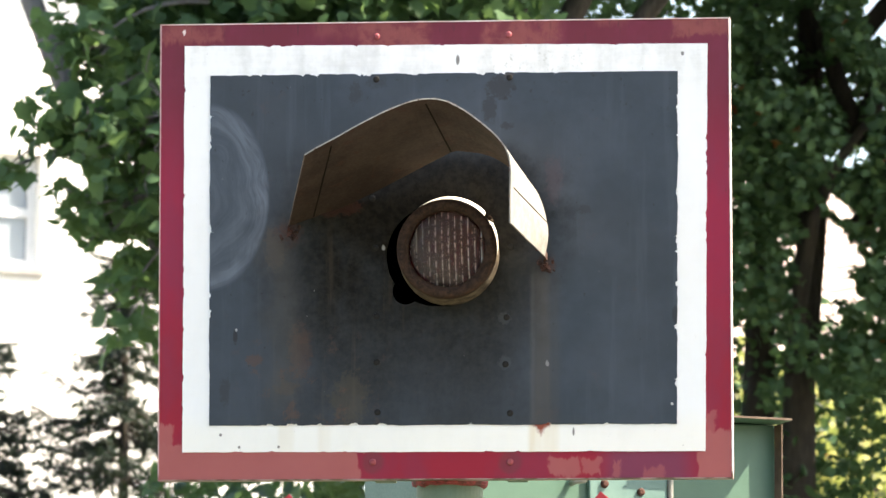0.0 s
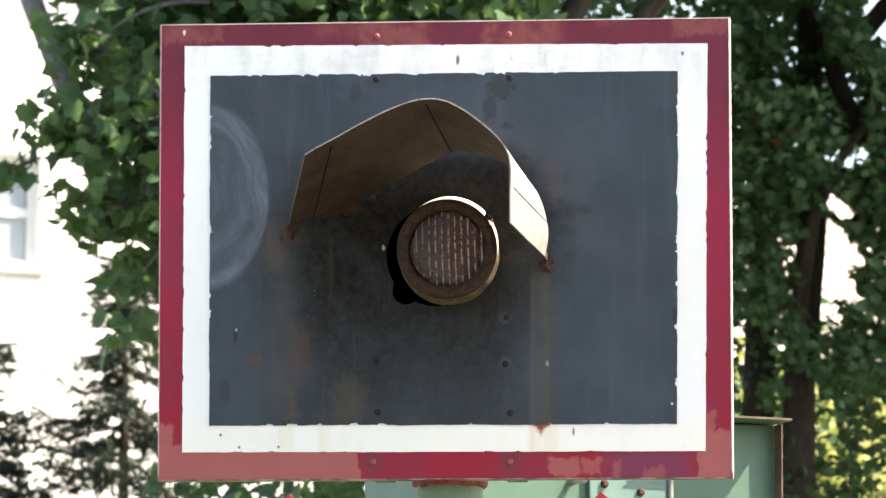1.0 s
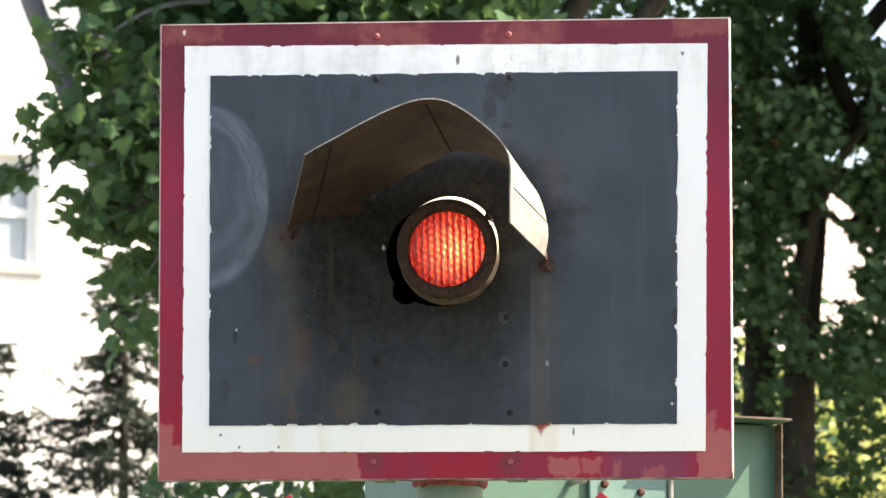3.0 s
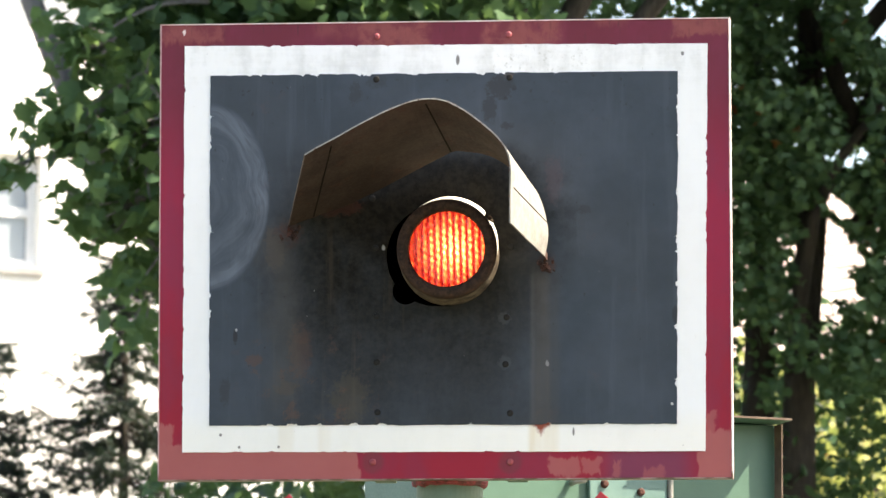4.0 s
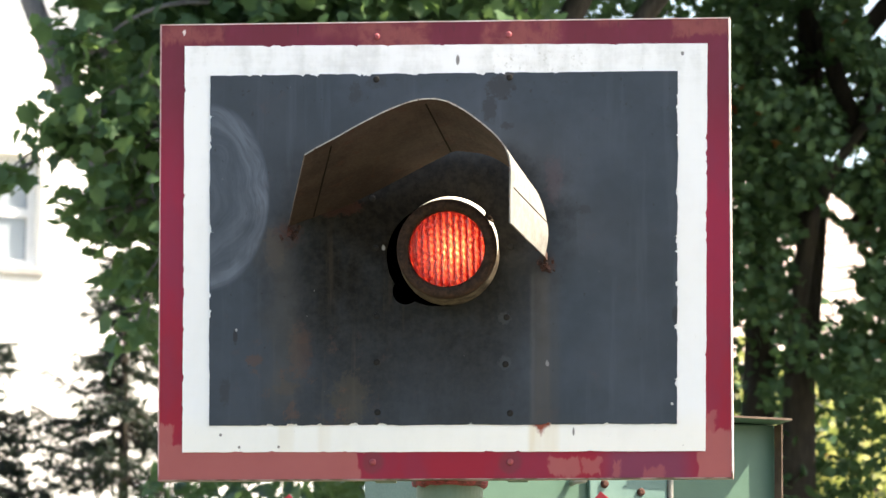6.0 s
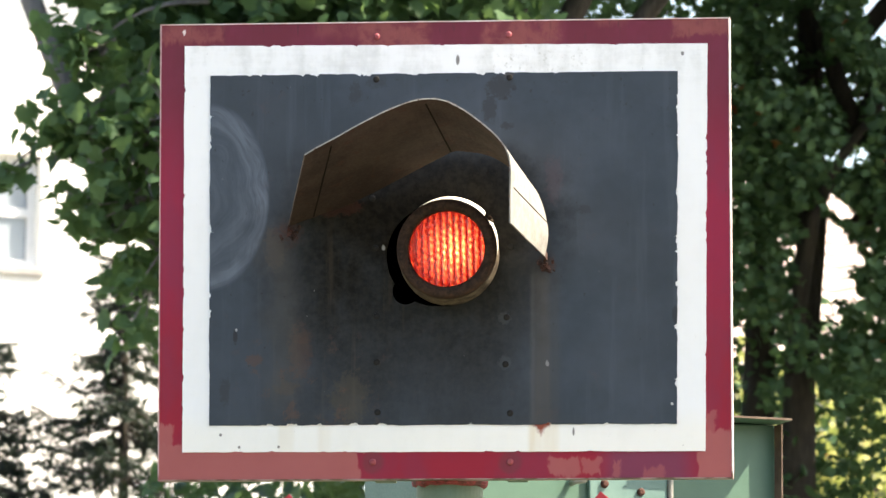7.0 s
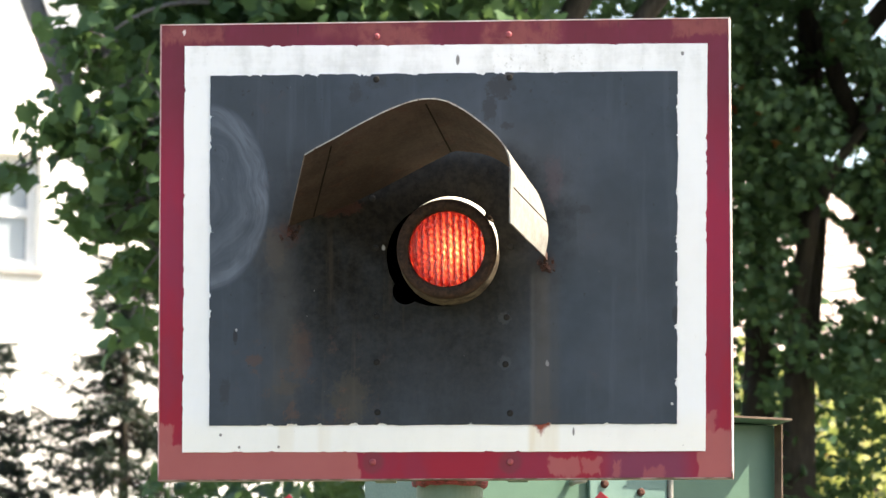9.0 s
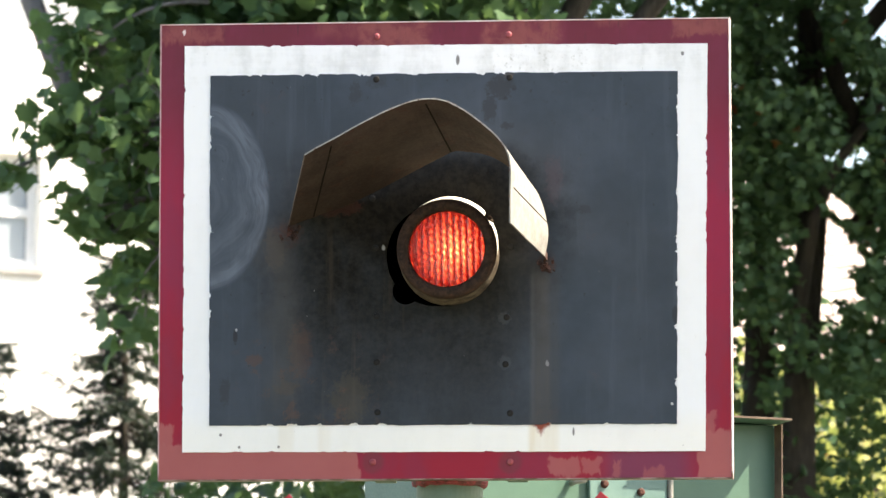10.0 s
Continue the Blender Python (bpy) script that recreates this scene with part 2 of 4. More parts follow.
    # a rubbed patch with curved scratches
    ex, ez = k.math("DIVIDE", k.math("ADD", x, 0.455), 0.118), k.math("DIVIDE", k.math("SUBTRACT", z, 3.3 + 0.105), 0.18)
    e = k.math("SQRT", k.math("ADD", k.mul(ex, ex), k.mul(ez, ez)))
    comb = k.n.new("ShaderNodeCombineXYZ")
    k.put(comb.inputs[0], k.math("ADD", k.mul(e, 2.6), k.mul(k.noise(5.0, 2.0), 2.6)))
    k.put(comb.inputs[1], k.mul(z, 2.0))
    arcs = k.noise(1.9, 5.0, 0.75, comb.outputs[0])
    rub = k.mul(k.ramp(e, 1.03, 0.94), k.mul(k.ramp(arcs, 0.34, 0.70, 0.15, 1.0), k.ramp(e, 0.35, 0.97, 0.30, 1.0)))
    rub = k.mul(rub, k.ramp(k.noise(9.0, 3.0), 0.30, 0.62, 0.45, 1.0))
    c = k.mix(k.mul(rub, 0.74), c, (0.17, 0.20, 0.245))
    fleck = k.ramp(k.noise(120.0, 3.0, 0.6), 0.765, 0.785)
    c = k.mix(k.mul(fleck, 0.8), c, (0.30, 0.29, 0.27))
    pit = k.ramp(k.noise(75.0, 5.0, 0.7, k.vmul(k.pos, (1.0, 1.0, 0.7))), 0.675, 0.71)
    c = k.mix(k.mul(pit, 0.7), c, (0.012, 0.010, 0.009))
    c = k.mix(k.mul(k.mul(k.ramp(vert, 0.55, 0.72), k.band(z, 3.3 - 0.42, 3.3 + 0.02, 0.12)), k.mul(k.band(xd, -0.34, -0.05, 0.06), 0.40)), c, (0.085, 0.066, 0.048))
    k.bump(k.math("ADD", k.mul(fine, 0.6), n), 0.18, 0.001)
    rough = k.math("ADD", k.ramp(n, 0.3, 0.7, 0.34, 0.46), k.mul(grime, 0.30))
    # specular drops there too, where the hood hides the sky
    return k.done(c, rough, spec=k.math("MULTIPLY_ADD", k.math("MAXIMUM", grime, hood_shade), -0.47, 0.5))


def lens_glass():
    k = Nodes("dusty_lens_with_glints")
    n = k.noise(160.0, 4.0, 0.7)
    x, y, z = k.xyz()
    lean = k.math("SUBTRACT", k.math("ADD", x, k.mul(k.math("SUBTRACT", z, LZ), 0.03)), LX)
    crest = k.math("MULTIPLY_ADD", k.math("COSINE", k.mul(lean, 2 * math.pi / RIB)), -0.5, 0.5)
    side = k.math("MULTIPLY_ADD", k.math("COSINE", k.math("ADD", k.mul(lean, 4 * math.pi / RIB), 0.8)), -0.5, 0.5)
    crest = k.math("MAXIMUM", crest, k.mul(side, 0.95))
    # pale broken lines along the ribs paint the sky's reflection
    rib_glint = k.mul(k.ramp(crest, 0.86, 0.99), k.ramp(k.noise(1.0, 4.0, 0.7, k.vmul(k.pos, (170.0, 1.0, 75.0))), 0.35, 0.56))
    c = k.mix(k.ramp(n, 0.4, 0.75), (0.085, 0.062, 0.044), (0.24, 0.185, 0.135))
    k.done(k.mix(rib_glint, c, (0.80, 0.72, 0.66)), k.ramp(n, 0.3, 0.7, 0.10, 0.30), 0.0, 0.8)
    tr = k.n.new("ShaderNodeBsdfTransparent")
    tr.inputs[0].default_value = (1.0, 0.88, 0.84, 1)
    mx = k.n.new("ShaderNodeMixShader")
    k.put(mx.inputs[0], k.math("MAXIMUM", k.ramp(n, 0.35, 0.75, 0.24, 0.46), k.mul(rib_glint, 0.48)))
    k.t.links.new(tr.outputs[0], mx.inputs[1])
    k.t.links.new(k.bsdf.outputs[0], mx.inputs[2])
    k.t.links.new(mx.outputs[0], k.out.inputs[0])
    return k.mat


RIB = 0.0124                  # pitch of the lens ribs
LX, LZ = 0.0115, 3.3 - 0.0125   # axis of the lamp
WEDGE, HALF = 16.0, 0.093      # density of the wedge filters per metre, half width of the light


def glow():
    """The lamp's light: bright filament image split up by the lens cells."""
    k = Nodes("red_lamp_glow")
    x, y, z = k.xyz()
    dx, dz = k.math("SUBTRACT", x, LX + 0.006), k.math("SUBTRACT", z, LZ + 0.014)
    r = k.math("SQRT", k.math("ADD", k.mul(dx, dx), k.mul(dz, dz)))
    lean = k.math("ADD", x, k.mul(z, 0.03))
    sway = k.mul(k.math("SUBTRACT", k.noise(1.0, 3.0, 0.7, k.vmul(k.pos, (60.0, 1.0, 90.0))), 0.5), 3.2)
    stripe = k.math("MULTIPLY_ADD", k.math("COSINE", k.math("ADD", k.mul(lean, 2 * math.pi / RIB), sway)), 0.5, 0.5)
    cell = k.math("MULTIPLY_ADD", k.math("COSINE", k.math("ADD", k.mul(z, 2 * math.pi / 0.0135), k.mul(x, 260.0))), 0.5, 0.5)
    n = k.noise(1.0, 5.0, 0.8, k.vmul(k.pos, (240.0, 1.0, 120.0)))
    hot = k.mul(k.mul(k.math("POWER", stripe, 2.2), k.math("MULTIPLY_ADD", cell, 0.80, 0.20)), k.ramp(n, 0.38, 0.64, 0.18, 2.2))
    hot = k.mul(hot, k.mul(k.mul(k.ramp(r, 0.0, 0.080, 8.0, 2.0), k.ramp(r, 0.0, 0.034, 1.7, 1.0)), k.ramp(r, 0.058, 0.080, 1.0, 0.45)))
    low = k.mul(k.ramp(r, 0.0, 0.095, 0.95, 0.30), k.ramp(n, 0.36, 0.6, 0.18, 1.25))
    em = k.n.new("ShaderNodeEmission")
    comb = k.n.new("ShaderNodeCombineColor")
    core = k.ramp(r, 0.0, 0.076, 0.58, 0.17)
    for s, (h, w, g) in zip(comb.inputs[:3], ((1.0, 1.0, 1.0), (core, 0.016, 1.6), (k.mul(core, 0.22), 0.018, 1.15))):
        k.put(s, k.mul(k.math("ADD", k.mul(hot, h), k.mul(low, w)), math.exp(2 * WEDGE * HALF * g)))
    k.t.links.new(comb.outputs[0], em.inputs[0])
    em.inputs[1].default_value = 1.0
    k.t.links.new(em.outputs[0], k.out.inputs[0])
    return k.mat


def wedge(name, sign):
    """A filter whose density grows evenly along x."""
    k = Nodes(name)
    x = k.xyz()[0]
    d = k.math("MAXIMUM", k.math("MULTIPLY_ADD", x, sign * WEDGE, WEDGE * HALF), 0.0)
    tr = k.n.new("ShaderNodeBsdfTransparent")
    comb = k.n.new("ShaderNodeCombineColor")
    for s, g in zip(comb.inputs[:3], (1.0, 1.6, 1.15)):     # reddish tint as it dims
        k.put(s, k.math("POWER", math.e, k.mul(d, -g)))
    k.t.links.new(comb.outputs[0], tr.inputs[0])
    k.t.links.new(tr.outputs[0], k.out.inputs[0])
    return k.mat


def leaf_mat(name, a, b, through=0.35, dry=None):
    k = Nodes(name)
    isl = k.n.new("ShaderNodeNewGeometry").outputs["Random Per Island"]
    c = k.mix(isl, a, b)
    c = k.mix(k.ramp(k.noise(30.0), 0.3, 0.7, 0.0, 0.4), c, tuple(v * 0.6 for v in a))
    if dry:
        c = k.mix(k.ramp(isl, 0.9955, 0.9965), c, dry)
    k.done(c, 0.6, spec=0.3)
    tl = k.n.new("ShaderNodeBsdfTranslucent")
    k.put(tl.inputs[0], k.mix(0.5, c, (0.17, 0.27, 0.06)))
    mx = k.n.new("ShaderNodeMixShader")
    mx.inputs[0].default_value = through
    k.t.links.new(k.bsdf.outputs[0], mx.inputs[1])
    k.t.links.new(tl.outputs[0], mx.inputs[2])
    k.t.links.new(mx.outputs[0], k.out.inputs[0])
    return k.mat


def bark(name, a, b):
    k = Nodes(name)
    n = k.noise(1.0, 6.0, 0.7, k.vmul(k.pos, (22.0, 22.0, 5.0)))
    k.bump(n, 0.8, 0.02)
    return k.done(k.mix(k.ramp(n, 0.35, 0.65), a, b), 0.9)


def fold_paint():
    """Worn arris painted pale for the sun; the lower edge is rusted through in long runs."""
    k = Nodes("worn_sunlit_edge")
    x, y, z = k.xyz()
    n = k.noise(1.0, 5.0, 0.65, k.vmul(k.pos, (22.0, 22.0, 22.0)))
    c = k.mix(k.ramp(n, 0.35, 0.65), (0.84, 0.76, 0.73), (0.72, 0.48, 0.44))
    c = k.mix(k.ramp(k.noise(70.0, 5.0, 0.7), 0.60, 0.68), c, (0.13, 0.055, 0.03))
    # lower edge: rust, darkened for the shaded underside
    low = k.ramp(z, 3.3 - 0.425, 3.3 - 0.438)
    c = k.mix(k.mul(low, k.ramp(n, 0.42, 0.60, 1.0, 0.60)), c, k.mix(k.noise(45.0, 4.0), (0.050, 0.022, 0.012), (0.14, 0.090, 0.036)))
    # left edge painted duller, since the sun misses it
    side = k.mul(k.ramp(x, -0.53, -0.545), 0.6)
    c = k.mix(side, c, (0.26, 0.10, 0.09))
    k.bump(k.noise(150.0), 0.3, 0.0006)
    return k.done(c, 0.5)


RED, WHITE, DARK, FOLD = red_paint(), white_paint(), dark_paint(), fold_paint()
RUST = worn("rust", (0.028, 0.013, 0.009), (0.080, 0.028, 0.018), 40.0, 0.9, 300.0, (0.035, 0.018, 0.012), 0.5, 0.0, 0.8, 0.002)
BARREL = worn("pale_scraped_barrel", (0.035, 0.024, 0.015), (0.17, 0.135, 0.09), 55.0, 0.6, 260.0, (0.025, 0.014, 0.010), 0.50, 0.0, 0.6, 0.0012)
RUST_RING = worn("rusty_bezel", (0.018, 0.010, 0.007), (0.058, 0.031, 0.019), 110.0, 0.7, 340.0, (0.100, 0.044, 0.024), 0.55, 0.0, 0.7, 0.0014, 0.2)
CREAM = worn("worn_sunlit_cream", (0.92, 0.91, 0.80), (0.88, 0.86, 0.74), 18.0, 0.55, 220.0, (0.36, 0.28, 0.18), 0.66, 0.0, 0.3)
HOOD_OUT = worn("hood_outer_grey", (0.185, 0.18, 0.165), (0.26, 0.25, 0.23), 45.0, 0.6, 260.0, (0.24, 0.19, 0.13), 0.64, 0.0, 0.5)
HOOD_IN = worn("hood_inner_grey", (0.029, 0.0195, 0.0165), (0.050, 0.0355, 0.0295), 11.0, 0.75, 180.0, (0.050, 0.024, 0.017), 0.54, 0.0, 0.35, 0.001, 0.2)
SEAM = worn("dark_seam", (0.009, 0.007, 0.006), (0.018, 0.014, 0.011), 40.0, 0.9, spec=0.1)
BOLT = worn("painted_bolt", (0.010, 0.010, 0.010), (0.022, 0.021, 0.019), 60.0, 0.7, spec=0.15)
BOLT_RED = worn("red_painted_bolt", (0.22, 0.035, 0.045), (0.27, 0.05, 0.06), 60.0, 0.55)
INSIDE = worn("dark_inside", (0.020, 0.018, 0.016), (0.030, 0.027, 0.024), 10.0, 0.9)
GREEN = worn("green_cabinet_paint", (0.054, 0.124, 0.086), (0.066, 0.144, 0.100), 5.0, 0.5, 160.0, (0.16, 0.15, 0.10), 0.70)
GREEN2 = worn("grey_green_door_paint", (0.085, 0.17, 0.15), (0.12, 0.21, 0.185), 5.0, 0.5, 160.0, (0.09, 0.05, 0.03), 0.64)
POST_GREEN = worn("post_green_paint", (0.09, 0.15, 0.10), (0.13, 0.19, 0.13), 9.0, 0.6, 160.0, (0.08, 0.05, 0.03), 0.6)
STEEL = worn("weathered_steel", (0.22, 0.22, 0.20), (0.32, 0.31, 0.28), 20.0, 0.5, 200.0, (0.16, 0.09, 0.05), 0.6, 0.6)
EDGE = worn("rusty_edge", (0.085, 0.055, 0.04), (0.15, 0.105, 0.075), 25.0, 0.8, 200.0, (0.08, 0.04, 0.025), 0.55)
GLASS_LENS, GLOW = lens_glass(), glow()
WEDGE_FIX, WEDGE_MOVE = wedge("fixed_wedge_filter", 1.0), wedge("sliding_wedge_filter", -1.0)
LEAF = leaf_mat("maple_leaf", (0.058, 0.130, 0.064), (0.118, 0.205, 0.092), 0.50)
# darker copy of the maple leaf, shade put into its greens
LEAF_SHADED = leaf_mat("shaded_maple_leaf", (0.040, 0.094, 0.052), (0.086, 0.165, 0.075), 0.40, (0.32, 0.07, 0.03))
LEAF_YELLOW = leaf_mat("yellow_green_leaf", (0.42, 0.44, 0.14), (0.66, 0.64, 0.26), 0.5, (0.35, 0.12, 0.06))
NEEDLE = leaf_mat("spruce_needle", (0.008, 0.018, 0.013), (0.018, 0.034, 0.022), 0.05)
BARK_DARK = bark("dark_bark", (0.020, 0.016, 0.012), (0.055, 0.045, 0.036))
BARK_GREY = bark("grey_bark", (0.10, 0.095, 0.10), (0.20, 0.19, 0.19))
PLASTER = worn("white_plaster", (0.82, 0.81, 0.78), (0.86, 0.85, 0.83), 1.5, 0.9, 40.0, (0.66, 0.64, 0.60), 0.68)
PLASTER_GREY = worn("grey_plaster", (0.40, 0.41, 0.43), (0.48, 0.49, 0.50), 1.5, 0.9, 40.0, (0.3, 0.3, 0.3), 0.68)
TILE = worn("clay_roof_tile", (0.56, 0.46, 0.41), (0.66, 0.56, 0.50), 3.0, 0.8, 60.0, (0.25, 0.17, 0.14), 0.62)
FRAME_GREY = worn("window_frame_paint", (0.65, 0.67, 0.68), (0.72, 0.72, 0.72), 8.0, 0.5)
PANE = Nodes("window_pane").done((0.25, 0.29, 0.32), 0.08)
GRASS = worn("dry_grass_ground", (0.07, 0.08, 0.045), (0.13, 0.12, 0.09), 0.7, 0.95, 25.0, (0.12, 0.09, 0.06), 0.55, 0.0, 0.8, 0.03)

# ---- mesh helpers ----


def to_mesh(name, bm):
    me = bpy.data.meshes.new(name)
    bm.normal_update()
    bm.to_mesh(me)
    bm.free()
    return me


def part(name, bm, material, parent, label="", smooth=False):
    """Link a bmesh, or a mesh, as one object under a thing or a part."""
    me = bm if isinstance(bm, bpy.types.Mesh) else to_mesh(name, bm)
    for m in (material if isinstance(material, tuple) else (material,)):
        me.materials.append(m)
    if smooth:
        me.polygons.foreach_set("use_smooth", [True] * len(me.polygons))
    ob = new(name, me)
    ob.parent = parent
    if label:
        ob["label"] = label
    return ob


def thing(name, at, label, category, group="", kind=""):
    ob = new(name)
    ob.matrix_world = at if isinstance(at, Matrix) else Matrix.Translation(at)
    ob.empty_display_size = 0.1
    return tagged(ob, label, category, group, kind)


def box(x0, x1, y0, y1, z0, z1, bevel=0.0, bm=None):
    bm = bm or bmesh.new()
    r = bmesh.ops.create_cube(bm, size=1.0, matrix=Matrix.Translation(((x0 + x1) / 2, (y0 + y1) / 2, (z0 + z1) / 2))
                              @ Matrix.Diagonal((x1 - x0, y1 - y0, z1 - z0, 1)))
    if bevel:
        edges = list({e for v in r["verts"] for e in v.link_edges})
        bmesh.ops.bevel(bm, geom=edges, offset=bevel, segments=2, profile=0.6, affect="EDGES")
    return bm


def lathe(profile, n=64, axis="y", at=(0, 0, 0), a0=0.0, a1=2 * math.pi, bm=None):
    """Turn (radius, along) points round an axis; an open arc gets end caps."""
    bm = bm or bmesh.new()
    full = abs(a1 - a0 - 2 * math.pi) < 1e-6
    rings = []
    for i in range(n if full else n + 1):
        a = a0 + (a1 - a0) * i / n
        ring = []
        for r, h in profile:
            u, v = r * math.cos(a), r * math.sin(a)
            p = (u, h, v) if axis == "y" else (u, v, h)
            ring.append(bm.verts.new((p[0] + at[0], p[1] + at[1], p[2] + at[2])))
        rings.append(ring)
    for i in range(len(rings) if full else len(rings) - 1):
        a, b = rings[i], rings[(i + 1) % len(rings)]
        for j in range(len(profile) - 1):
            bm.faces.new((a[j], a[j + 1], b[j + 1], b[j]))
    if not full:
        bm.faces.new(rings[0])
        bm.faces.new(rings[-1][::-1])
    bmesh.ops.remove_doubles(bm, verts=bm.verts, dist=1e-6)
    bmesh.ops.recalc_face_normals(bm, faces=bm.faces)
    return bm


def tube(points, radii, n=10, bm=None, wobble=0.0, seed=0):
    """A tapered, slightly uneven pipe along points."""
    bm = bm or bmesh.new()
    rng = random.Random(seed)
    P = [Vector(p) for p in points]
    rings = []
    for i, p in enumerate(P):
        d = (P[min(i + 1, len(P) - 1)] - P[max(i - 1, 0)]).normalized()
        s = d.cross(Vector((0.31, 0.9, 0.22))).normalized()
        t = d.cross(s)
        rings.append([bm.verts.new(p + (s * math.cos(a) + t * math.sin(a)) * radii[i] * (1 + rng.uniform(-wobble, wobble)))
                      for a in (2 * math.pi * j / n for j in range(n))])
    for a, b in zip(rings, rings[1:]):
        for j in range(n):
            bm.faces.new((a[j], a[(j + 1) % n], b[(j + 1) % n], b[j]))
    bm.faces.new(rings[0][::-1])
    bm.faces.new(rings[-1])
    bmesh.ops.recalc_face_normals(bm, faces=bm.faces)
    return bm


def bend(p, q, sag, n=6):
    """Points from p to q along a bowed line."""
    p, q = Vector(p), Vector(q)
    return [p.lerp(q, i / n) + Vector((0, 0, sag * math.sin(math.pi * i / n))) for i in range(n + 1)]


def smooth_line(pts, per=6):
    """Catmull-Rom through 2D points."""
    out = []
    for i in range(len(pts) - 1):
        p0, p1, p2, p3 = (Vector(pts[max(0, min(len(pts) - 1, j))]) for j in (i - 1, i, i + 1, i + 2))
        for s in range(per):
            t = s / per
            out.append(0.5 * (2 * p1 + (p2 - p0) * t + (2 * p0 - 5 * p1 + 4 * p2 - p3) * t * t + (3 * p1 - p0 - 3 * p2 + p3) * t ** 3))
    return out + [Vector(pts[-1])]


# ---- the crossing signal ----
ZC = 3.3     # height of the board's centre


def ragged(corners, per, amp, seed):
    """A closed outline through four corners with a brush-painted edge."""
    rng = random.Random(seed)
    pts, run = [], 0
    for i in range(4):
        a, b = Vector(corners[i]), Vector(corners[(i + 1) % 4])
        d = (b - a).normalized()
        nrm = Vector((-d.y, d.x))
        for j in range(per):
            t = j / per
            p = a.lerp(b, t)
            w = noise.noise(Vector((p.x * 14, p.y * 14, seed))) * 1.0 + noise.noise(Vector((p.x * 70, p.y * 70, seed))) * 0.8
            run = run - 1 if run else (rng.randint(1, 5) if rng.random() < 0.035 else 0)
            nick = rng.uniform(0.8, 3.6) if run else 0.0
            fade = min(1.0, 8 * min(t, 1 - t))
            pts.append(p + nrm * amp * (w + nick) * fade)
    return pts


def hole_radius(a, grow=0.0):
    """The lamp's opening in the sheet: a circle with a round keyhole lobe."""
    r = 0.0985
    lx, lz, lr = -0.060, -0.068, 0.0265
    b = lx * math.cos(a) + lz * math.sin(a)
    disc = b * b - (lx * lx + lz * lz - lr * lr)
    if disc > 0 and b > 0:
        r = max(r, b + math.sqrt(disc))
    return r + grow


HOLE = Vector((-0.012, -0.013))


def sheet(outline, y_front, y_back, steps=10, grow=0.0):
    """A flat sheet from an outline in to the lamp's opening, with thickness."""
    bm = bmesh.new()
    cols = []
    for p in outline:
        d = p - HOLE
        a = math.atan2(d.y, d.x)
        h = HOLE + Vector((math.cos(a), math.sin(a))) * hole_radius(a, grow)
        f = [bm.verts.new((q.x, y_front, ZC + q.y)) for q in (h.lerp(p, i / steps) for i in range(steps + 1))]
        cols.append((f, bm.verts.new((h.x, y_back, ZC + h.y)), bm.verts.new((p.x, y_back, ZC + p.y))))
    for (a, ah, ao), (b, bh, bo) in zip(cols, cols[1:] + cols[:1]):
        for i in range(steps):
            bm.faces.new((a[i], a[i + 1], b[i + 1], b[i]))
        bm.faces.new((a[steps], ao, bo, b[steps]))
        bm.faces.new((ah, a[0], b[0], bh))
        bm.faces.new((ao, ah, bh, bo))
    bmesh.ops.recalc_face_normals(bm, faces=bm.faces)
    return bm


def ring_band(outer, inner, y_front, y_back):
    bm = bmesh.new()
    cols = [[bm.verts.new((p.x, y, ZC + p.y)) for p, y in ((o, y_back), (o, y_front), (i, y_front), (i, y_back))] for o, i in zip(outer, inner)]
    for a, b in zip(cols, cols[1:] + cols[:1]):
        for j in range(4):
            bm.faces.new((a[j], a[(j + 1) % 4], b[(j + 1) % 4], b[j]))
    bmesh.ops.recalc_face_normals(bm, faces=bm.faces)
    return bm


def bolt_mesh(r=0.0062, h=0.0020):
    return to_mesh("bolt", lathe([(0, -h), (r * 0.55, -h * 0.95), (r * 0.9, -h * 0.6), (r, -h * 0.2), (r * 1.02, 0.0)], 14, "y"))


BOARD = [(-0.552, 0.444), (-0.548, -0.441), (0.553, -0.444), (0.548, 0.441)]
W_OUT = [(-0.504, 0.401), (-0.501, -0.387), (0.501, -0.392), (0.506, 0.391)]
W_IN = [(-0.453, 0.342), (-0.449, -0.336), (0.447, -0.340), (0.449, 0.338)]

signal = thing("crossing_signal", (0, 0, 0), "weathered level crossing signal board with hooded red lamp on green post", "signal")


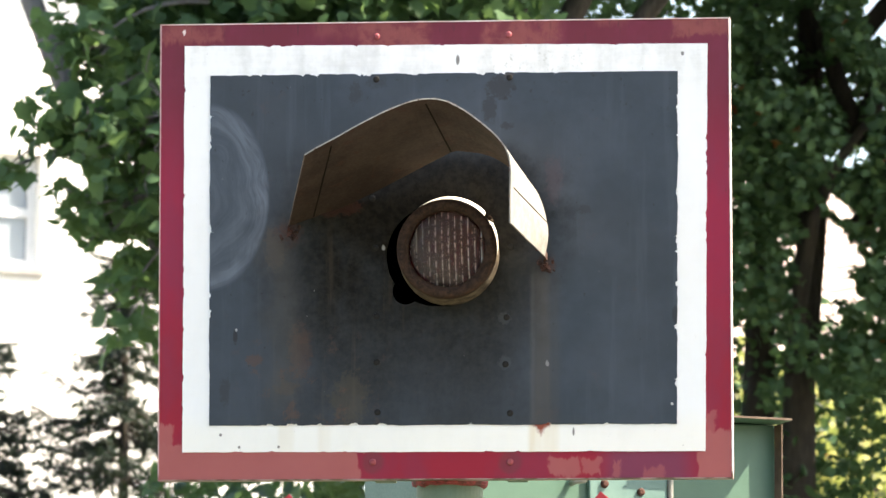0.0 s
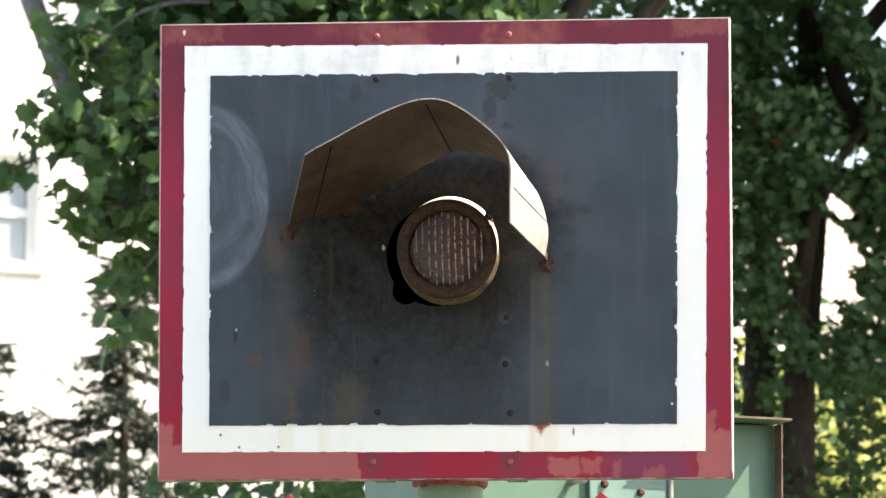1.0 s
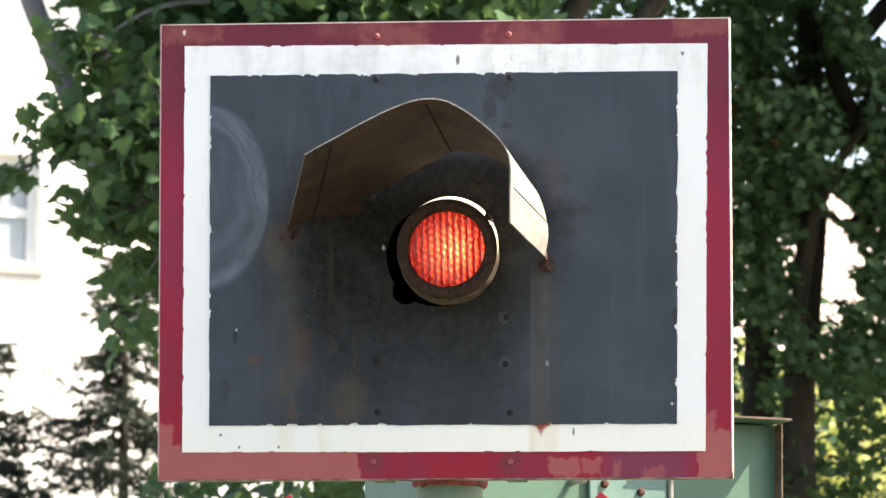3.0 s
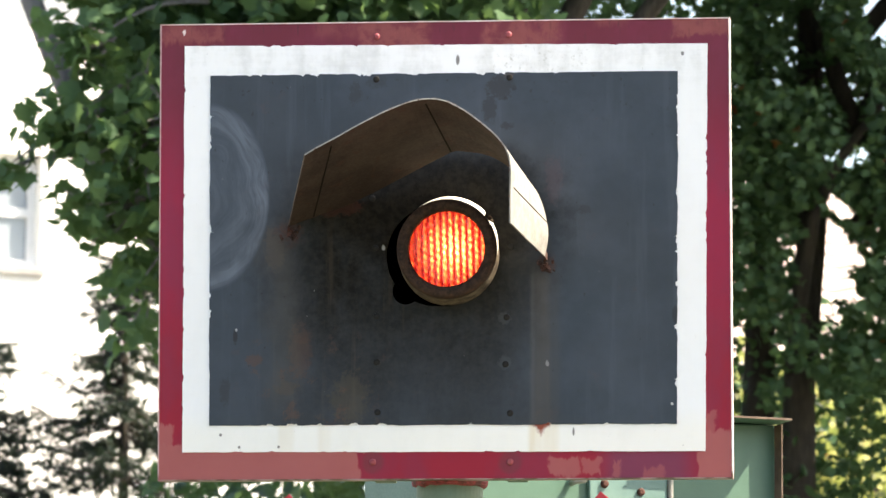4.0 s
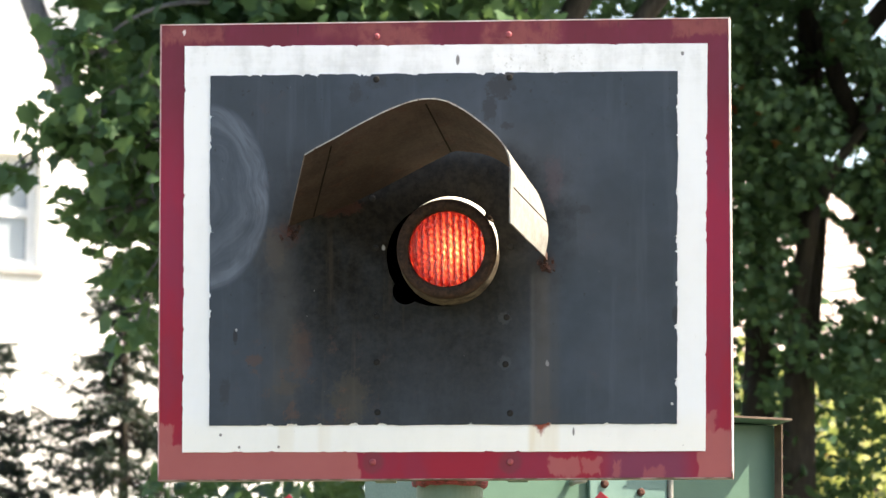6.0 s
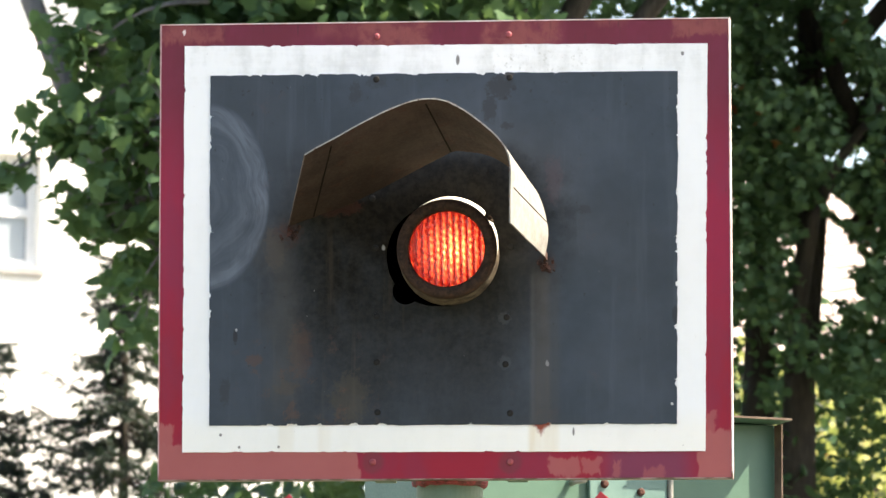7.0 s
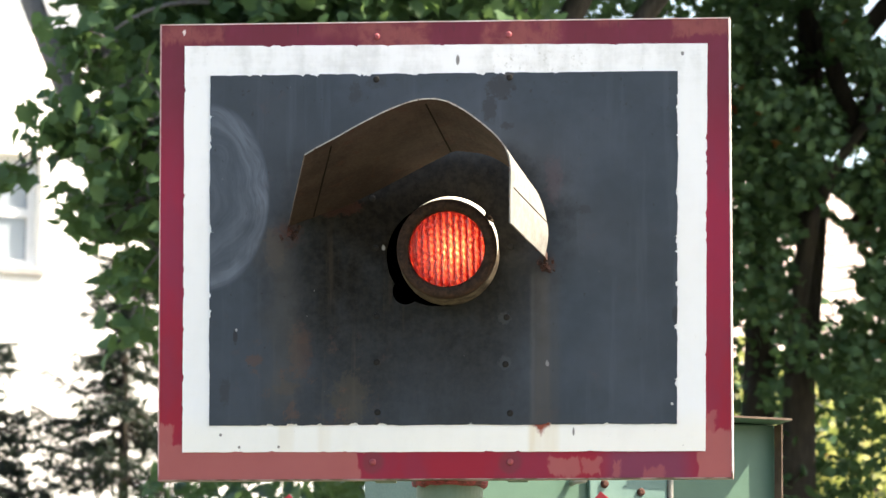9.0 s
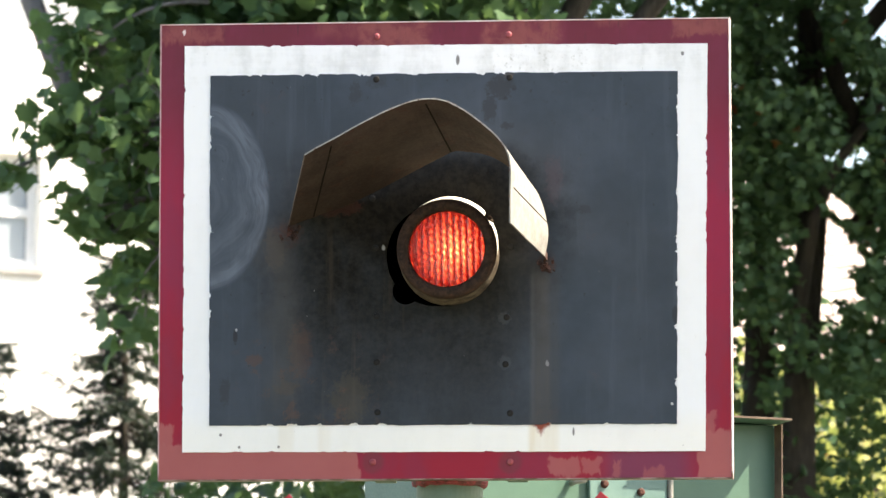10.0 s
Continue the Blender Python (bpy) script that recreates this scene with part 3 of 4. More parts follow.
def build_board():
    edge = [Vector(BOARD[i]).lerp(Vector(BOARD[(i + 1) % 4]), j / 90) for i in range(4) for j in range(90)]
    board = part("sign_board", sheet(edge, 0.0, 0.003, 6), RED, signal, "rectangular sheet steel board with faded red border")
    # folded edge of the tray
    inner = [Vector(p) * 0.9955 for p in edge]
    part("folded_edge", ring_band(edge, inner, -0.0015, 0.026), FOLD, board, "worn folded edge with sun and shade painted in")
    part("white_band", ring_band(ragged(W_OUT, 230, 0.0008, 3), ragged([(x * 0.984, z * 0.98) for x, z in W_IN], 230, 0.0004, 9), -0.0022, 0.0005), WHITE, board, "white painted band with ragged edges")
    part("dark_panel", sheet(ragged(W_IN, 230, 0.0014, 5), -0.0040, 0.0005, 12, -0.001), DARK, board, "grimy dark grey painted panel with the hood's shade painted in")
    dark_bolt, red_bolt = bolt_mesh(), bolt_mesh(0.0065, 0.005)
    dark_bolt.materials.append(BOLT)
    red_bolt.materials.append(BOLT_RED)
    for x, z, me, y in ((-0.131, 0.414, red_bolt, 0), (0.124, 0.414, red_bolt, 0), (-0.134, -0.408, red_bolt, 0), (0.129, -0.410, red_bolt, 0),
                        (-0.128, -0.128, dark_bolt, -0.004), (0.122, -0.133, dark_bolt, -0.004), (-0.127, -0.217, dark_bolt, -0.004),
                        (0.120, -0.223, dark_bolt, -0.004), (-0.125, -0.313, dark_bolt, -0.004), (0.129, -0.317, dark_bolt, -0.004),
                        (-0.131, 0.003, dark_bolt, -0.004), (0.130, 0.002, dark_bolt, -0.004), (-0.137, 0.099, dark_bolt, -0.004), (-0.131, 0.330, dark_bolt, -0.004),
                        (0.126, 0.330, dark_bolt, -0.004)):
        b = new("bolt", me)
        b.parent, b.location = board, (x, y, ZC + z)
    # rails and closed box behind the sheet
    for x in (-0.13, 0.126):
        part("back_rail", box(x - 0.02, x + 0.02, 0.155, 0.185, ZC - 0.43, ZC + 0.43, 0.002), POST_GREEN, board)
    bm = box(-0.53, 0.53, 0.150, 0.154, ZC - 0.20, ZC + 0.20)
    for x0, x1, z0, z1 in ((-0.53, 0.53, -0.204, -0.20), (-0.53, 0.53, 0.20, 0.204), (-0.534, -0.53, -0.204, 0.204), (0.53, 0.534, -0.204, 0.204)):
        box(x0, x1, 0.004, 0.154, ZC + z0, ZC + z1, bm=bm)
    part("back_box", bm, INSIDE, board)


FRONT = [(-0.227, 0.137), (-0.158, 0.175), (-0.068, 0.221), (-0.015, 0.238), (0.038, 0.235), (0.091, 0.203), (0.139, 0.160), (0.156, 0.122), (0.157, 0.065), (0.157, 0.005)]
BASE = [(-0.298, 0.048), (-0.235, 0.069), (-0.136, 0.106), (0.006, 0.172), (0.051, 0.178), (0.106, 0.164), (0.156, 0.127), (0.186, 0.092), (0.204, 0.027), (0.198, -0.025)]
DEPTH = 0.30
GAP = 0.056


def hood_point(i, t, front, base):
    p = base[i].lerp(front[i], t)
    off = GAP * min(1.0, max(0.0, (i - 8) / 8))     # the hood stands off the sheet but for its left foot
    return Vector((p.x, -0.004 - off - (DEPTH - off) * t, ZC + p.y))


def build_hood():
    f, b = smooth_line(FRONT, 5), smooth_line(BASE, 5)
    n, m, th = len(f), 9, 0.0028
    inner = [[hood_point(i, j / (m - 1), f, b) for j in range(m)] for i in range(n)]
    bm = bmesh.new()
    vi = [[bm.verts.new(p + Vector((0, 0, 0.0012 * noise.noise(p * 22)))) for p in row] for row in inner]
    vo = []
    for i in range(n):
        row = []
        for j in range(m):
            du = inner[min(i + 1, n - 1)][j] - inner[max(i - 1, 0)][j]
            dv = inner[i][min(j + 1, m - 1)] - inner[i][max(j - 1, 0)]
            row.append(bm.verts.new(vi[i][j].co + dv.cross(du).normalized() * -th))
        vo.append(row)
    up = vo[n // 2][0].co.z > vi[n // 2][0].co.z
    if not up:
        for i in range(n):
            for j in range(m):
                vo[i][j].co = vi[i][j].co * 2 - vo[i][j].co
    for i in range(n - 1):
        for j in range(m - 1):
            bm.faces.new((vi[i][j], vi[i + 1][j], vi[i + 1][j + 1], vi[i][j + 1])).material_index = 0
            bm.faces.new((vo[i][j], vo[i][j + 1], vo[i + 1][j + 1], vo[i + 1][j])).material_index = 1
        bm.faces.new((vi[i][m - 1], vi[i + 1][m - 1], vo[i + 1][m - 1], vo[i][m - 1])).material_index = 1
    for i in (0, n - 1):
        for j in range(m - 1):
            bm.faces.new((vi[i][j], vi[i][j + 1], vo[i][j + 1], vo[i][j])).material_index = 1 if i else 2
    bmesh.ops.recalc_face_normals(bm, faces=bm.faces)
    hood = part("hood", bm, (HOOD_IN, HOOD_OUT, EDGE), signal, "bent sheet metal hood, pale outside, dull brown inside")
    for i in (4, 16, 39):
        sb = bmesh.new()
        pts = [hood_point(i, 0.02 + 0.9 * j / 8, f, b) for j in range(9)]
        tube([p + (Vector((0.0025, 0, 0)) if i > 30 else Vector((0, 0, -0.0002))) for p in pts], [0.0015 if i > 30 else 0.0017] * 9, 6, sb)
        part("seam", sb, SEAM, hood, "dark welded seam")
    tab = bmesh.new()
    box(0.1969, 0.2001, -0.064, -0.003, ZC - 0.025, ZC - 0.011, 0.0004, tab)
    part("tab", tab, RUST, hood, "rusty tab that holds the hood off the board")
    rng = random.Random(12)
    flakes = bmesh.new()
    for _ in range(90):
        i = rng.randrange(2, n - 1)
        p = hood_point(i, 1.0, f, b).lerp(hood_point(i - 1, 1.0, f, b), rng.random()) + Vector((0, 0, 0.001))
        ring = [flakes.verts.new(p + Vector((rng.uniform(-1, 1), rng.uniform(-0.6, 0.2), rng.uniform(-1, 1))) * rng.uniform(0.0010, 0.0026)) for _ in range(4)]
        for j in range(4):
            flakes.faces.new([ring[q] for q in range(4) if q != j])
    tagged(part("flake", flakes, RUST, hood, "flaking rust along the front edge"), kind="stuff")
    # rusted feet on the board
    for k, (x, z, s) in enumerate(((-0.292, 0.043, 1.0), (0.194, -0.026, 1.0))):
        rng = random.Random(40 + k)
        fb = bmesh.new()
        for _ in range(34):
            a, r = rng.uniform(0, 6.28), abs(rng.gauss(0, 0.0085))
            q = Vector((x + r * math.cos(a) * 1.0, -0.0045, ZC + z - 0.010 + r * math.sin(a) * 1.2))
            w = rng.uniform(0.002, 0.006)
            tip = q + Vector((rng.uniform(-w, w), -rng.uniform(0.001, 0.007), rng.uniform(-w, w)))
            ring = [fb.verts.new(q + Vector((math.cos(u) * w * rng.uniform(0.6, 1.3), 0, math.sin(u) * w * rng.uniform(0.6, 1.3)))) for u in (0, 1.25, 2.5, 3.77, 5.02)]
            top = fb.verts.new(tip)
            for j in range(5):
                fb.faces.new((ring[j], ring[(j + 1) % 5], top))
            fb.faces.new(ring[::-1])
        tagged(part("rusted_foot", fb, RUST, hood, "flaking rusted foot of the hood"), kind="stuff")


def lens_mesh():
    """Dished disc of small pillow cells in upright ribs."""
    R, s = 0.0726, 0.00125
    n = int(R / s) + 1
    bm = bmesh.new()
    grid = {}
    for i in range(-n, n + 1):
        for j in range(-n, n + 1):
            x, z = i * s, j * s
            r = math.hypot(x, z)
            if r > R + s:
                continue
            if r > R:
                x, z = x * R / r, z * R / r
            lean = x + 0.03 * z
            u = (lean / RIB) % 1.0 - 0.5
            w = ((z / 0.0115 + 0.5 * (math.floor(lean / RIB) % 2)) % 1.0) - 0.5
            h = 0.0030 * (1 - 4 * u * u) + 0.0013 * (1 - 4 * w * w)
            grid[i, j] = bm.verts.new((LX + 0.0038 + x, -0.070 + 0.012 * (r / R) ** 2 - h, LZ + 0.0045 + z))
    for (i, j), v in list(grid.items()):
        q = [grid.get(k) for k in ((i, j), (i + 1, j), (i + 1, j + 1), (i, j + 1))]
        if all(q):
            bm.faces.new(q[::-1])
    bmesh.ops.recalc_face_normals(bm, faces=bm.faces)
    return bm


def build_lamp():
    at = (LX, 0, LZ)
    lamp = part("lamp", lathe([(0.0905, -0.066), (0.0925, -0.060), (0.0965, -0.010), (0.0965, 0.006), (0.0935, 0.006), (0.0930, -0.010), (0.088, -0.064), (0.0905, -0.066)], 72, "y", at),
                BARREL, signal, "round signal lamp in a rusty barrel", True)
    part("bezel", lathe([(0.0729, -0.060), (0.0729, -0.074), (0.0738, -0.0780), (0.0750, -0.0762), (0.0765, -0.0795), (0.0915, -0.0795), (0.0952, -0.076), (0.0958, -0.060), (0.0729, -0.060)], 96, "y", (LX + 0.0026, 0, LZ + 0.0030)),
         RUST_RING, lamp, "rusty brown bezel ring", True)
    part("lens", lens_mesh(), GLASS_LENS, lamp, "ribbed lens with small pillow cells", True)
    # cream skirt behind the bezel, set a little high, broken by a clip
    # pale colour and short arc stand for sun on the barrel's side
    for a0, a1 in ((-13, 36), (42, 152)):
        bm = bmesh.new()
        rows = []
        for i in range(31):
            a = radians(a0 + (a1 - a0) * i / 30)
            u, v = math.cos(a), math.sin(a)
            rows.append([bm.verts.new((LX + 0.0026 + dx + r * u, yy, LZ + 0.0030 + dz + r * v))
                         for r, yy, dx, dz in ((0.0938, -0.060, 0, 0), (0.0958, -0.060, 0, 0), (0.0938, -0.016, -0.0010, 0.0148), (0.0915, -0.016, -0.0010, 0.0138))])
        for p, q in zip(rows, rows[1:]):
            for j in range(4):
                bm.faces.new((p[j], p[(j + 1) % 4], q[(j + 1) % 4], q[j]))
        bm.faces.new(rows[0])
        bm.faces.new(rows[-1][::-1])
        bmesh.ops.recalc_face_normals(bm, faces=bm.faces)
        part("rim", bm, CREAM, lamp, "pale rim above the lens, sunlight put into its colour", True)
    a = radians(38)
    clip = box(-0.0035, 0.0035, -0.059, -0.016, -0.012, 0.0015, 0.001)
    bmesh.ops.transform(clip, matrix=Matrix.Translation((LX + 0.0070 + 0.0985 * math.cos(a), 0, LZ + 0.0040 + 0.0985 * math.sin(a))) @ Matrix.Rotation(-(a - math.pi / 2), 4, "Y"), verts=clip.verts)
    part("clip", clip, RUST_RING, lamp)
    part("reflector", lathe([(0.0935, 0.014), (0.090, 0.050), (0.060, 0.095), (0.0, 0.110), (0.0, 0.112), (0.062, 0.097), (0.093, 0.052), (0.0965, 0.014), (0.0935, 0.014)], 48, "y", at), INSIDE, lamp, "", True)
    part("bulb", lathe([(0.0, 0.0120), (0.0925, 0.0120), (0.0925, 0.0125), (0.0, 0.0125)], 48, "y", at), GLOW, lamp, "glowing red light source behind the lens")
    # unseen filter plates added behind the lens; sliding one dims the glow
    g = thing_plate("filter", -HALF, HALF)
    fix = part("filter", g, WEDGE_FIX, lamp)
    fix.location = (LX, 0.0105, LZ)
    slide = part("added_dimmer", thing_plate("added_dimmer", -0.51, HALF), WEDGE_MOVE, lamp)
    slide.location = (LX, 0.0085, LZ)
    return slide


def thing_plate(name, x0, x1):
    bm = bmesh.new()
    v = [bm.verts.new(p) for p in ((x0, 0, -0.095), (x1, 0, -0.095), (x1, 0, 0.095), (x0, 0, 0.095))]
    bm.faces.new(v)
    return bm


def build_post():
    at = (0.004, 0.088, 0)
    part("post", lathe([(0, 0.0), (0.064, 0.0), (0.064, ZC - 0.43), (0, ZC - 0.43)], 40, "z", at), POST_GREEN, signal, "green painted steel tube post", False)
    bm = lathe([(0.0645, ZC - 0.449), (0.072, ZC - 0.447), (0.0735, ZC - 0.441), (0.0735, ZC - 0.436), (0.0645, ZC - 0.4345), (0.0645, ZC - 0.449)], 60, "z", at)
    for v in bm.verts:
        if v.co.z < ZC - 0.444:
            v.co.z += 0.006 * noise.noise(v.co * 40)
    part("collar", bm, worn("rusty_red_collar", (0.20, 0.02, 0.03), (0.30, 0.05, 0.05), 25.0, 0.7, 200.0, (0.035, 0.018, 0.012), 0.46, 0.0, 0.7, 0.002), signal, "rusty red collar under the board")
    part("foot_plate", box(-0.14, 0.144, -0.08, 0.20, 0.0, 0.03, 0.004), POST_GREEN, signal)
    part("mount", box(-0.05, 0.054, 0.03, 0.15, ZC - 0.43, ZC - 0.21, 0.003), POST_GREEN, signal)


build_board()
build_hood()
DIMMER = build_lamp()
build_post()


# ---- crossed boards on the post below ----
def build_cross():
    cz = ZC - 0.887
    cross = thing("crossing_cross", (0.016, -0.10, cz), "white crossing boards with red ends on the green post", "sign")
    for s in (1, -1):
        m = Matrix.Rotation(-s * radians(50.5), 4, "Y") @ Matrix.Translation((0, -0.004 * (s + 1), 0))
        bm = box(-0.50, 0.50, -0.002, 0.0, -0.030, 0.030, 0.0006)
        bmesh.ops.transform(bm, matrix=m, verts=bm.verts)
        arm = part("arm", bm, WHITE, cross)
        for e in (-1, 1):
            bm = box(0.44 if e > 0 else -0.503, 0.503 if e > 0 else -0.44, -0.0045, 0.001, -0.032, 0.032, 0.0006)
            bmesh.ops.transform(bm, matrix=m, verts=bm.verts)
            part("red_end", bm, worn("signal_red", (0.42, 0.02, 0.03), (0.50, 0.04, 0.05), 20.0, 0.45) if s == 1 and e == -1 else bpy.data.materials["signal_red"], arm, "bright red painted end")
    part("bracket", box(-0.03, 0.03, 0.0, 0.10, -0.04, 0.04, 0.003), STEEL, cross)


build_cross()


# ---- the green relay cabinet behind ----
def build_cabinet():
    H = 3.146
    m = Matrix.Translation((0.184, 1.4175, 0)) @ Matrix.Rotation(radians(30), 4, "Z")
    cab = thing("relay_cabinet", m, "tall green steel relay cabinet with rusty edges behind the post", "cabinet")
    w = 0.405
    part("body", box(-w, w, 0.0, 0.35, 0.12, H - 0.009, 0.004), GREEN, cab, "green painted steel body")
    part("plinth", box(-w - 0.04, w + 0.04, -0.04, 0.39, 0.0, 0.12, 0.01), worn("concrete", (0.3, 0.3, 0.28), (0.4, 0.39, 0.36), 6.0, 0.9), cab, "concrete plinth")
    part("roof_plate", box(-w - 0.004, 0.152, -0.048, 0.36, H - 0.004, H + 0.002, 0.001), EDGE, cab, "thin rusty roof edge")
    roof = part("roof_plate", box(0.153, w + 0.003, -0.074, 0.36, H - 0.006, H - 0.002, 0.001), GREEN, cab, "jutting green roof plate")
    part("lip", box(0.153, w + 0.003, -0.0765, -0.0742, H - 0.0055, H - 0.001, 0.0005), EDGE, roof, "thin rusty front lip")
    part("corner_strip", box(w - 0.0015, w + 0.0015, -0.034, 0.0, 0.12, H - 0.009, 0.0006), EDGE, cab, "rusty upright edge strip")
    part("door", box(-0.040, 0.142, -0.012, 0.0, 0.2, H - 0.03, 0.003), GREEN2, cab, "grey-green door with bolts")
    part("hinge_rod", lathe([(0, 0.2), (0.0065, 0.2), (0.0065, H - 0.03), (0, H - 0.03)], 14, "z", (0.150, -0.012, 0)), STEEL, cab, "upright steel hinge rod")
    hb = tube([(-0.080, -0.005, 2.990), (-0.080, -0.030, 2.992), (-0.062, -0.034, 2.994), (-0.052, -0.034, 3.006), (-0.052, -0.030, 3.022), (-0.060, -0.006, 3.030)], [0.006] * 6, 10)
    part("hasp", hb, STEEL, cab, "bent steel hasp", True)
    me = bolt_mesh(0.009, 0.008)
    me.materials.append(RUST)
    for x, z in ((-0.005, 2.992), (0.080, 2.978), (-0.005, 2.90), (0.080, 2.88)):
        b = new("bolt", me)
        b.parent, b.location = cab, (x, -0.012, z)


build_cabinet()

# ---- leaves and trees ----
MAPLE = np.array([(0.0, 0.0), (0.30, -0.06), (0.34, 0.10), (0.56, 0.22), (0.47, 0.40), (0.58, 0.64), (0.36, 0.62), (0.25, 0.76), (0.0, 1.05),
                  (-0.25, 0.76), (-0.36, 0.62), (-0.58, 0.64), (-0.47, 0.40), (-0.56, 0.22), (-0.34, 0.10), (-0.30, -0.06)])
OVAL = np.array([(0.0, 0.0), (0.22, 0.22), (0.27, 0.50), (0.17, 0.80), (0.0, 1.0), (-0.17, 0.80), (-0.27, 0.50), (-0.22, 0.22)])


def leaves(centers, size, rng, outline, droop=0.5):
    """One mesh of many leaves: fans round a mid point, folded a little along the rib."""
    n, k = len(centers), len(outline)
    up = rng.normal(size=(n, 3)) * 0.75 + np.array([0, -0.25, 0.75])
    up /= np.linalg.norm(up, axis=1)[:, None]
    ref = rng.normal(size=(n, 3)) + np.array([0, -0.2, -droop])
    fwd = ref - (ref * up).sum(1)[:, None] * up
    fwd /= np.linalg.norm(fwd, axis=1)[:, None]
    side = np.cross(fwd, up)
    sz = size * rng.uniform(0.6, 1.2, n)
    loc = np.concatenate([outline, [(0.0, 0.40)]])
    loc = loc - np.array([0, 0.4])
    fold = 0.22 * np.abs(loc[:, 0]) - 0.25 * (loc[:, 1] ** 2)
    V = centers[:, None, :] + sz[:, None, None] * (loc[None, :, 0, None] * side[:, None, :] + loc[None, :, 1, None] * fwd[:, None, :] + fold[None, :, None] * up[:, None, :])
    tri = np.array([(j, (j + 1) % k, k) for j in range(k)])
    F = (tri[None] + (np.arange(n) * (k + 1))[:, None, None]).reshape(-1, 3)
    me = bpy.data.meshes.new("leaves")
    V = V.reshape(-1, 3)
    me.vertices.add(len(V))
    me.vertices.foreach_set("co", V.ravel())
    me.loops.add(F.size)
    me.loops.foreach_set("vertex_index", F.ravel().astype(np.int32))
    me.polygons.add(len(F))
    me.polygons.foreach_set("loop_start", (np.arange(len(F)) * 3).astype(np.int32))
    me.update(calc_edges=True)
    return me


def cloud(rng, center, radii, clumps, per, spread, hollow=0.5):
    """Leaf positions gathered in clumps within an ellipsoid, and the clumps' centres."""
    d = rng.normal(size=(clumps, 3))
    d /= np.linalg.norm(d, axis=1)[:, None]
    d *= (hollow + (1 - hollow) * rng.uniform(0, 1, clumps))[:, None] ** 0.7
    cs = np.array(center) + d * np.array(radii)
    pts = np.repeat(cs, per, axis=0) + rng.normal(size=(clumps * per, 3)) * np.array(spread)
    return pts, cs


def build_tree(name, base, label, center, radii, clumps, per, size, mat, barkmat, trunk_r, seed, outline=MAPLE, spread=(0.28, 0.28, 0.2), stems=((0, 0),), gap=None, hollow=0.5, limbs=10, fill=None):
    rng = np.random.default_rng(seed)
    t = thing(name, base, label, "tree")
    c = Vector(center)
    for i, (sx, sy) in enumerate(stems):
        top = Vector((sx * 2.0, c.y + sy * 2, c.z))
        pts = [Vector((sx, sy, 0)).lerp(top, j / 10) + Vector((0.03 * math.sin(j * 1.7 + i), 0.03 * math.cos(j * 1.3), 0)) for j in range(11)]
        part("trunk", tube(pts, [trunk_r * (1.25 if j == 0 else 1 - 0.055 * j) for j in range(11)], 14, wobble=0.07, seed=seed + i), barkmat, t, "", True)
    P, cs = cloud(rng, center, radii, clumps, per, spread, hollow)
    if fill:
        P = np.concatenate([P] + [rng.uniform(lo, hi, size=(count, 3)) for lo, hi, count in fill])
    if gap is not None:
        P = P[[not gap(p) for p in P]]
    for i in range(limbs):
        q = Vector(cs[i * 3 % len(cs)])
        if gap is not None and gap(q):
            continue
        p = Vector((c.x * 0.5, c.y * 0.5, max(1.2, q.z - 1.0 - 0.5 * (q.xy - c.xy).length)))
        part("limb", tube(bend(p, q, 0.15), [trunk_r * (0.42 - 0.055 * j) for j in range(7)], 8, wobble=0.06, seed=i), barkmat, t, "", True)
    part("crown", leaves(P, size, rng, outline), mat, t)
    return t


# maple left of the signal; its outer branches hang free of the crown
def left_gap(p):
    # the crown leans back
    x, z = p[0] - 0.9 + 0.175 * p[1], p[2] - 0.16 * p[1]
    # ragged left side of the crown in tiers, thin at its rim
    lim = -2.34 if z > 5.1 else -2.46 if z > 4.72 else -2.30 if z > 4.55 else -2.24
    d = x - lim - 0.05 * math.sin(z * 23.0) - 0.03 * math.sin(z * 51.0)
    holes = noise.noise(Vector((x * 7.0, p[1] * 0.5, z * 7.0)))
    return d < 0 or (x > -0.75 and z < 6.0) or (z < 4.28 and x < -1.6) or (holes > d * 2.6 - 0.12 and (z < 5.0 or d < 0.03))


MAPLE_AT = (-0.9, 9.6, 0.0)
maple = build_tree("maple_tree", MAPLE_AT, "broad green maple tree with hanging outer branches", (-0.15, 0.1, 6.1), (2.0, 1.0, 2.3), 230, 230, 0.062, LEAF, BARK_DARK, 0.15, 3,
                   gap=lambda p: left_gap((p[0], p[1], p[2])), hollow=0.35, limbs=3, fill=(((-1.38, -0.6, 4.50), (-0.90, 0.3, 5.6), 2600), ((-1.55, 0.1, 5.0), (-1.05, 0.7, 5.8), 1500)))
part("leaning_limb", tube([Vector(p) - Vector(MAPLE_AT) for p in ((-0.92, 9.6, 4.0), (-1.75, 9.6, 4.45), (-2.20, 9.55, 4.80), (-2.372, 9.5, 5.137), (-2.45, 9.5, 5.33), (-2.537, 9.5, 5.54), (-2.75, 9.5, 6.2))],
     [0.085, 0.062, 0.052, 0.042, 0.040, 0.038, 0.028], 14, wobble=0.05, seed=8), BARK_GREY, maple, "smooth grey leaning limb", True)


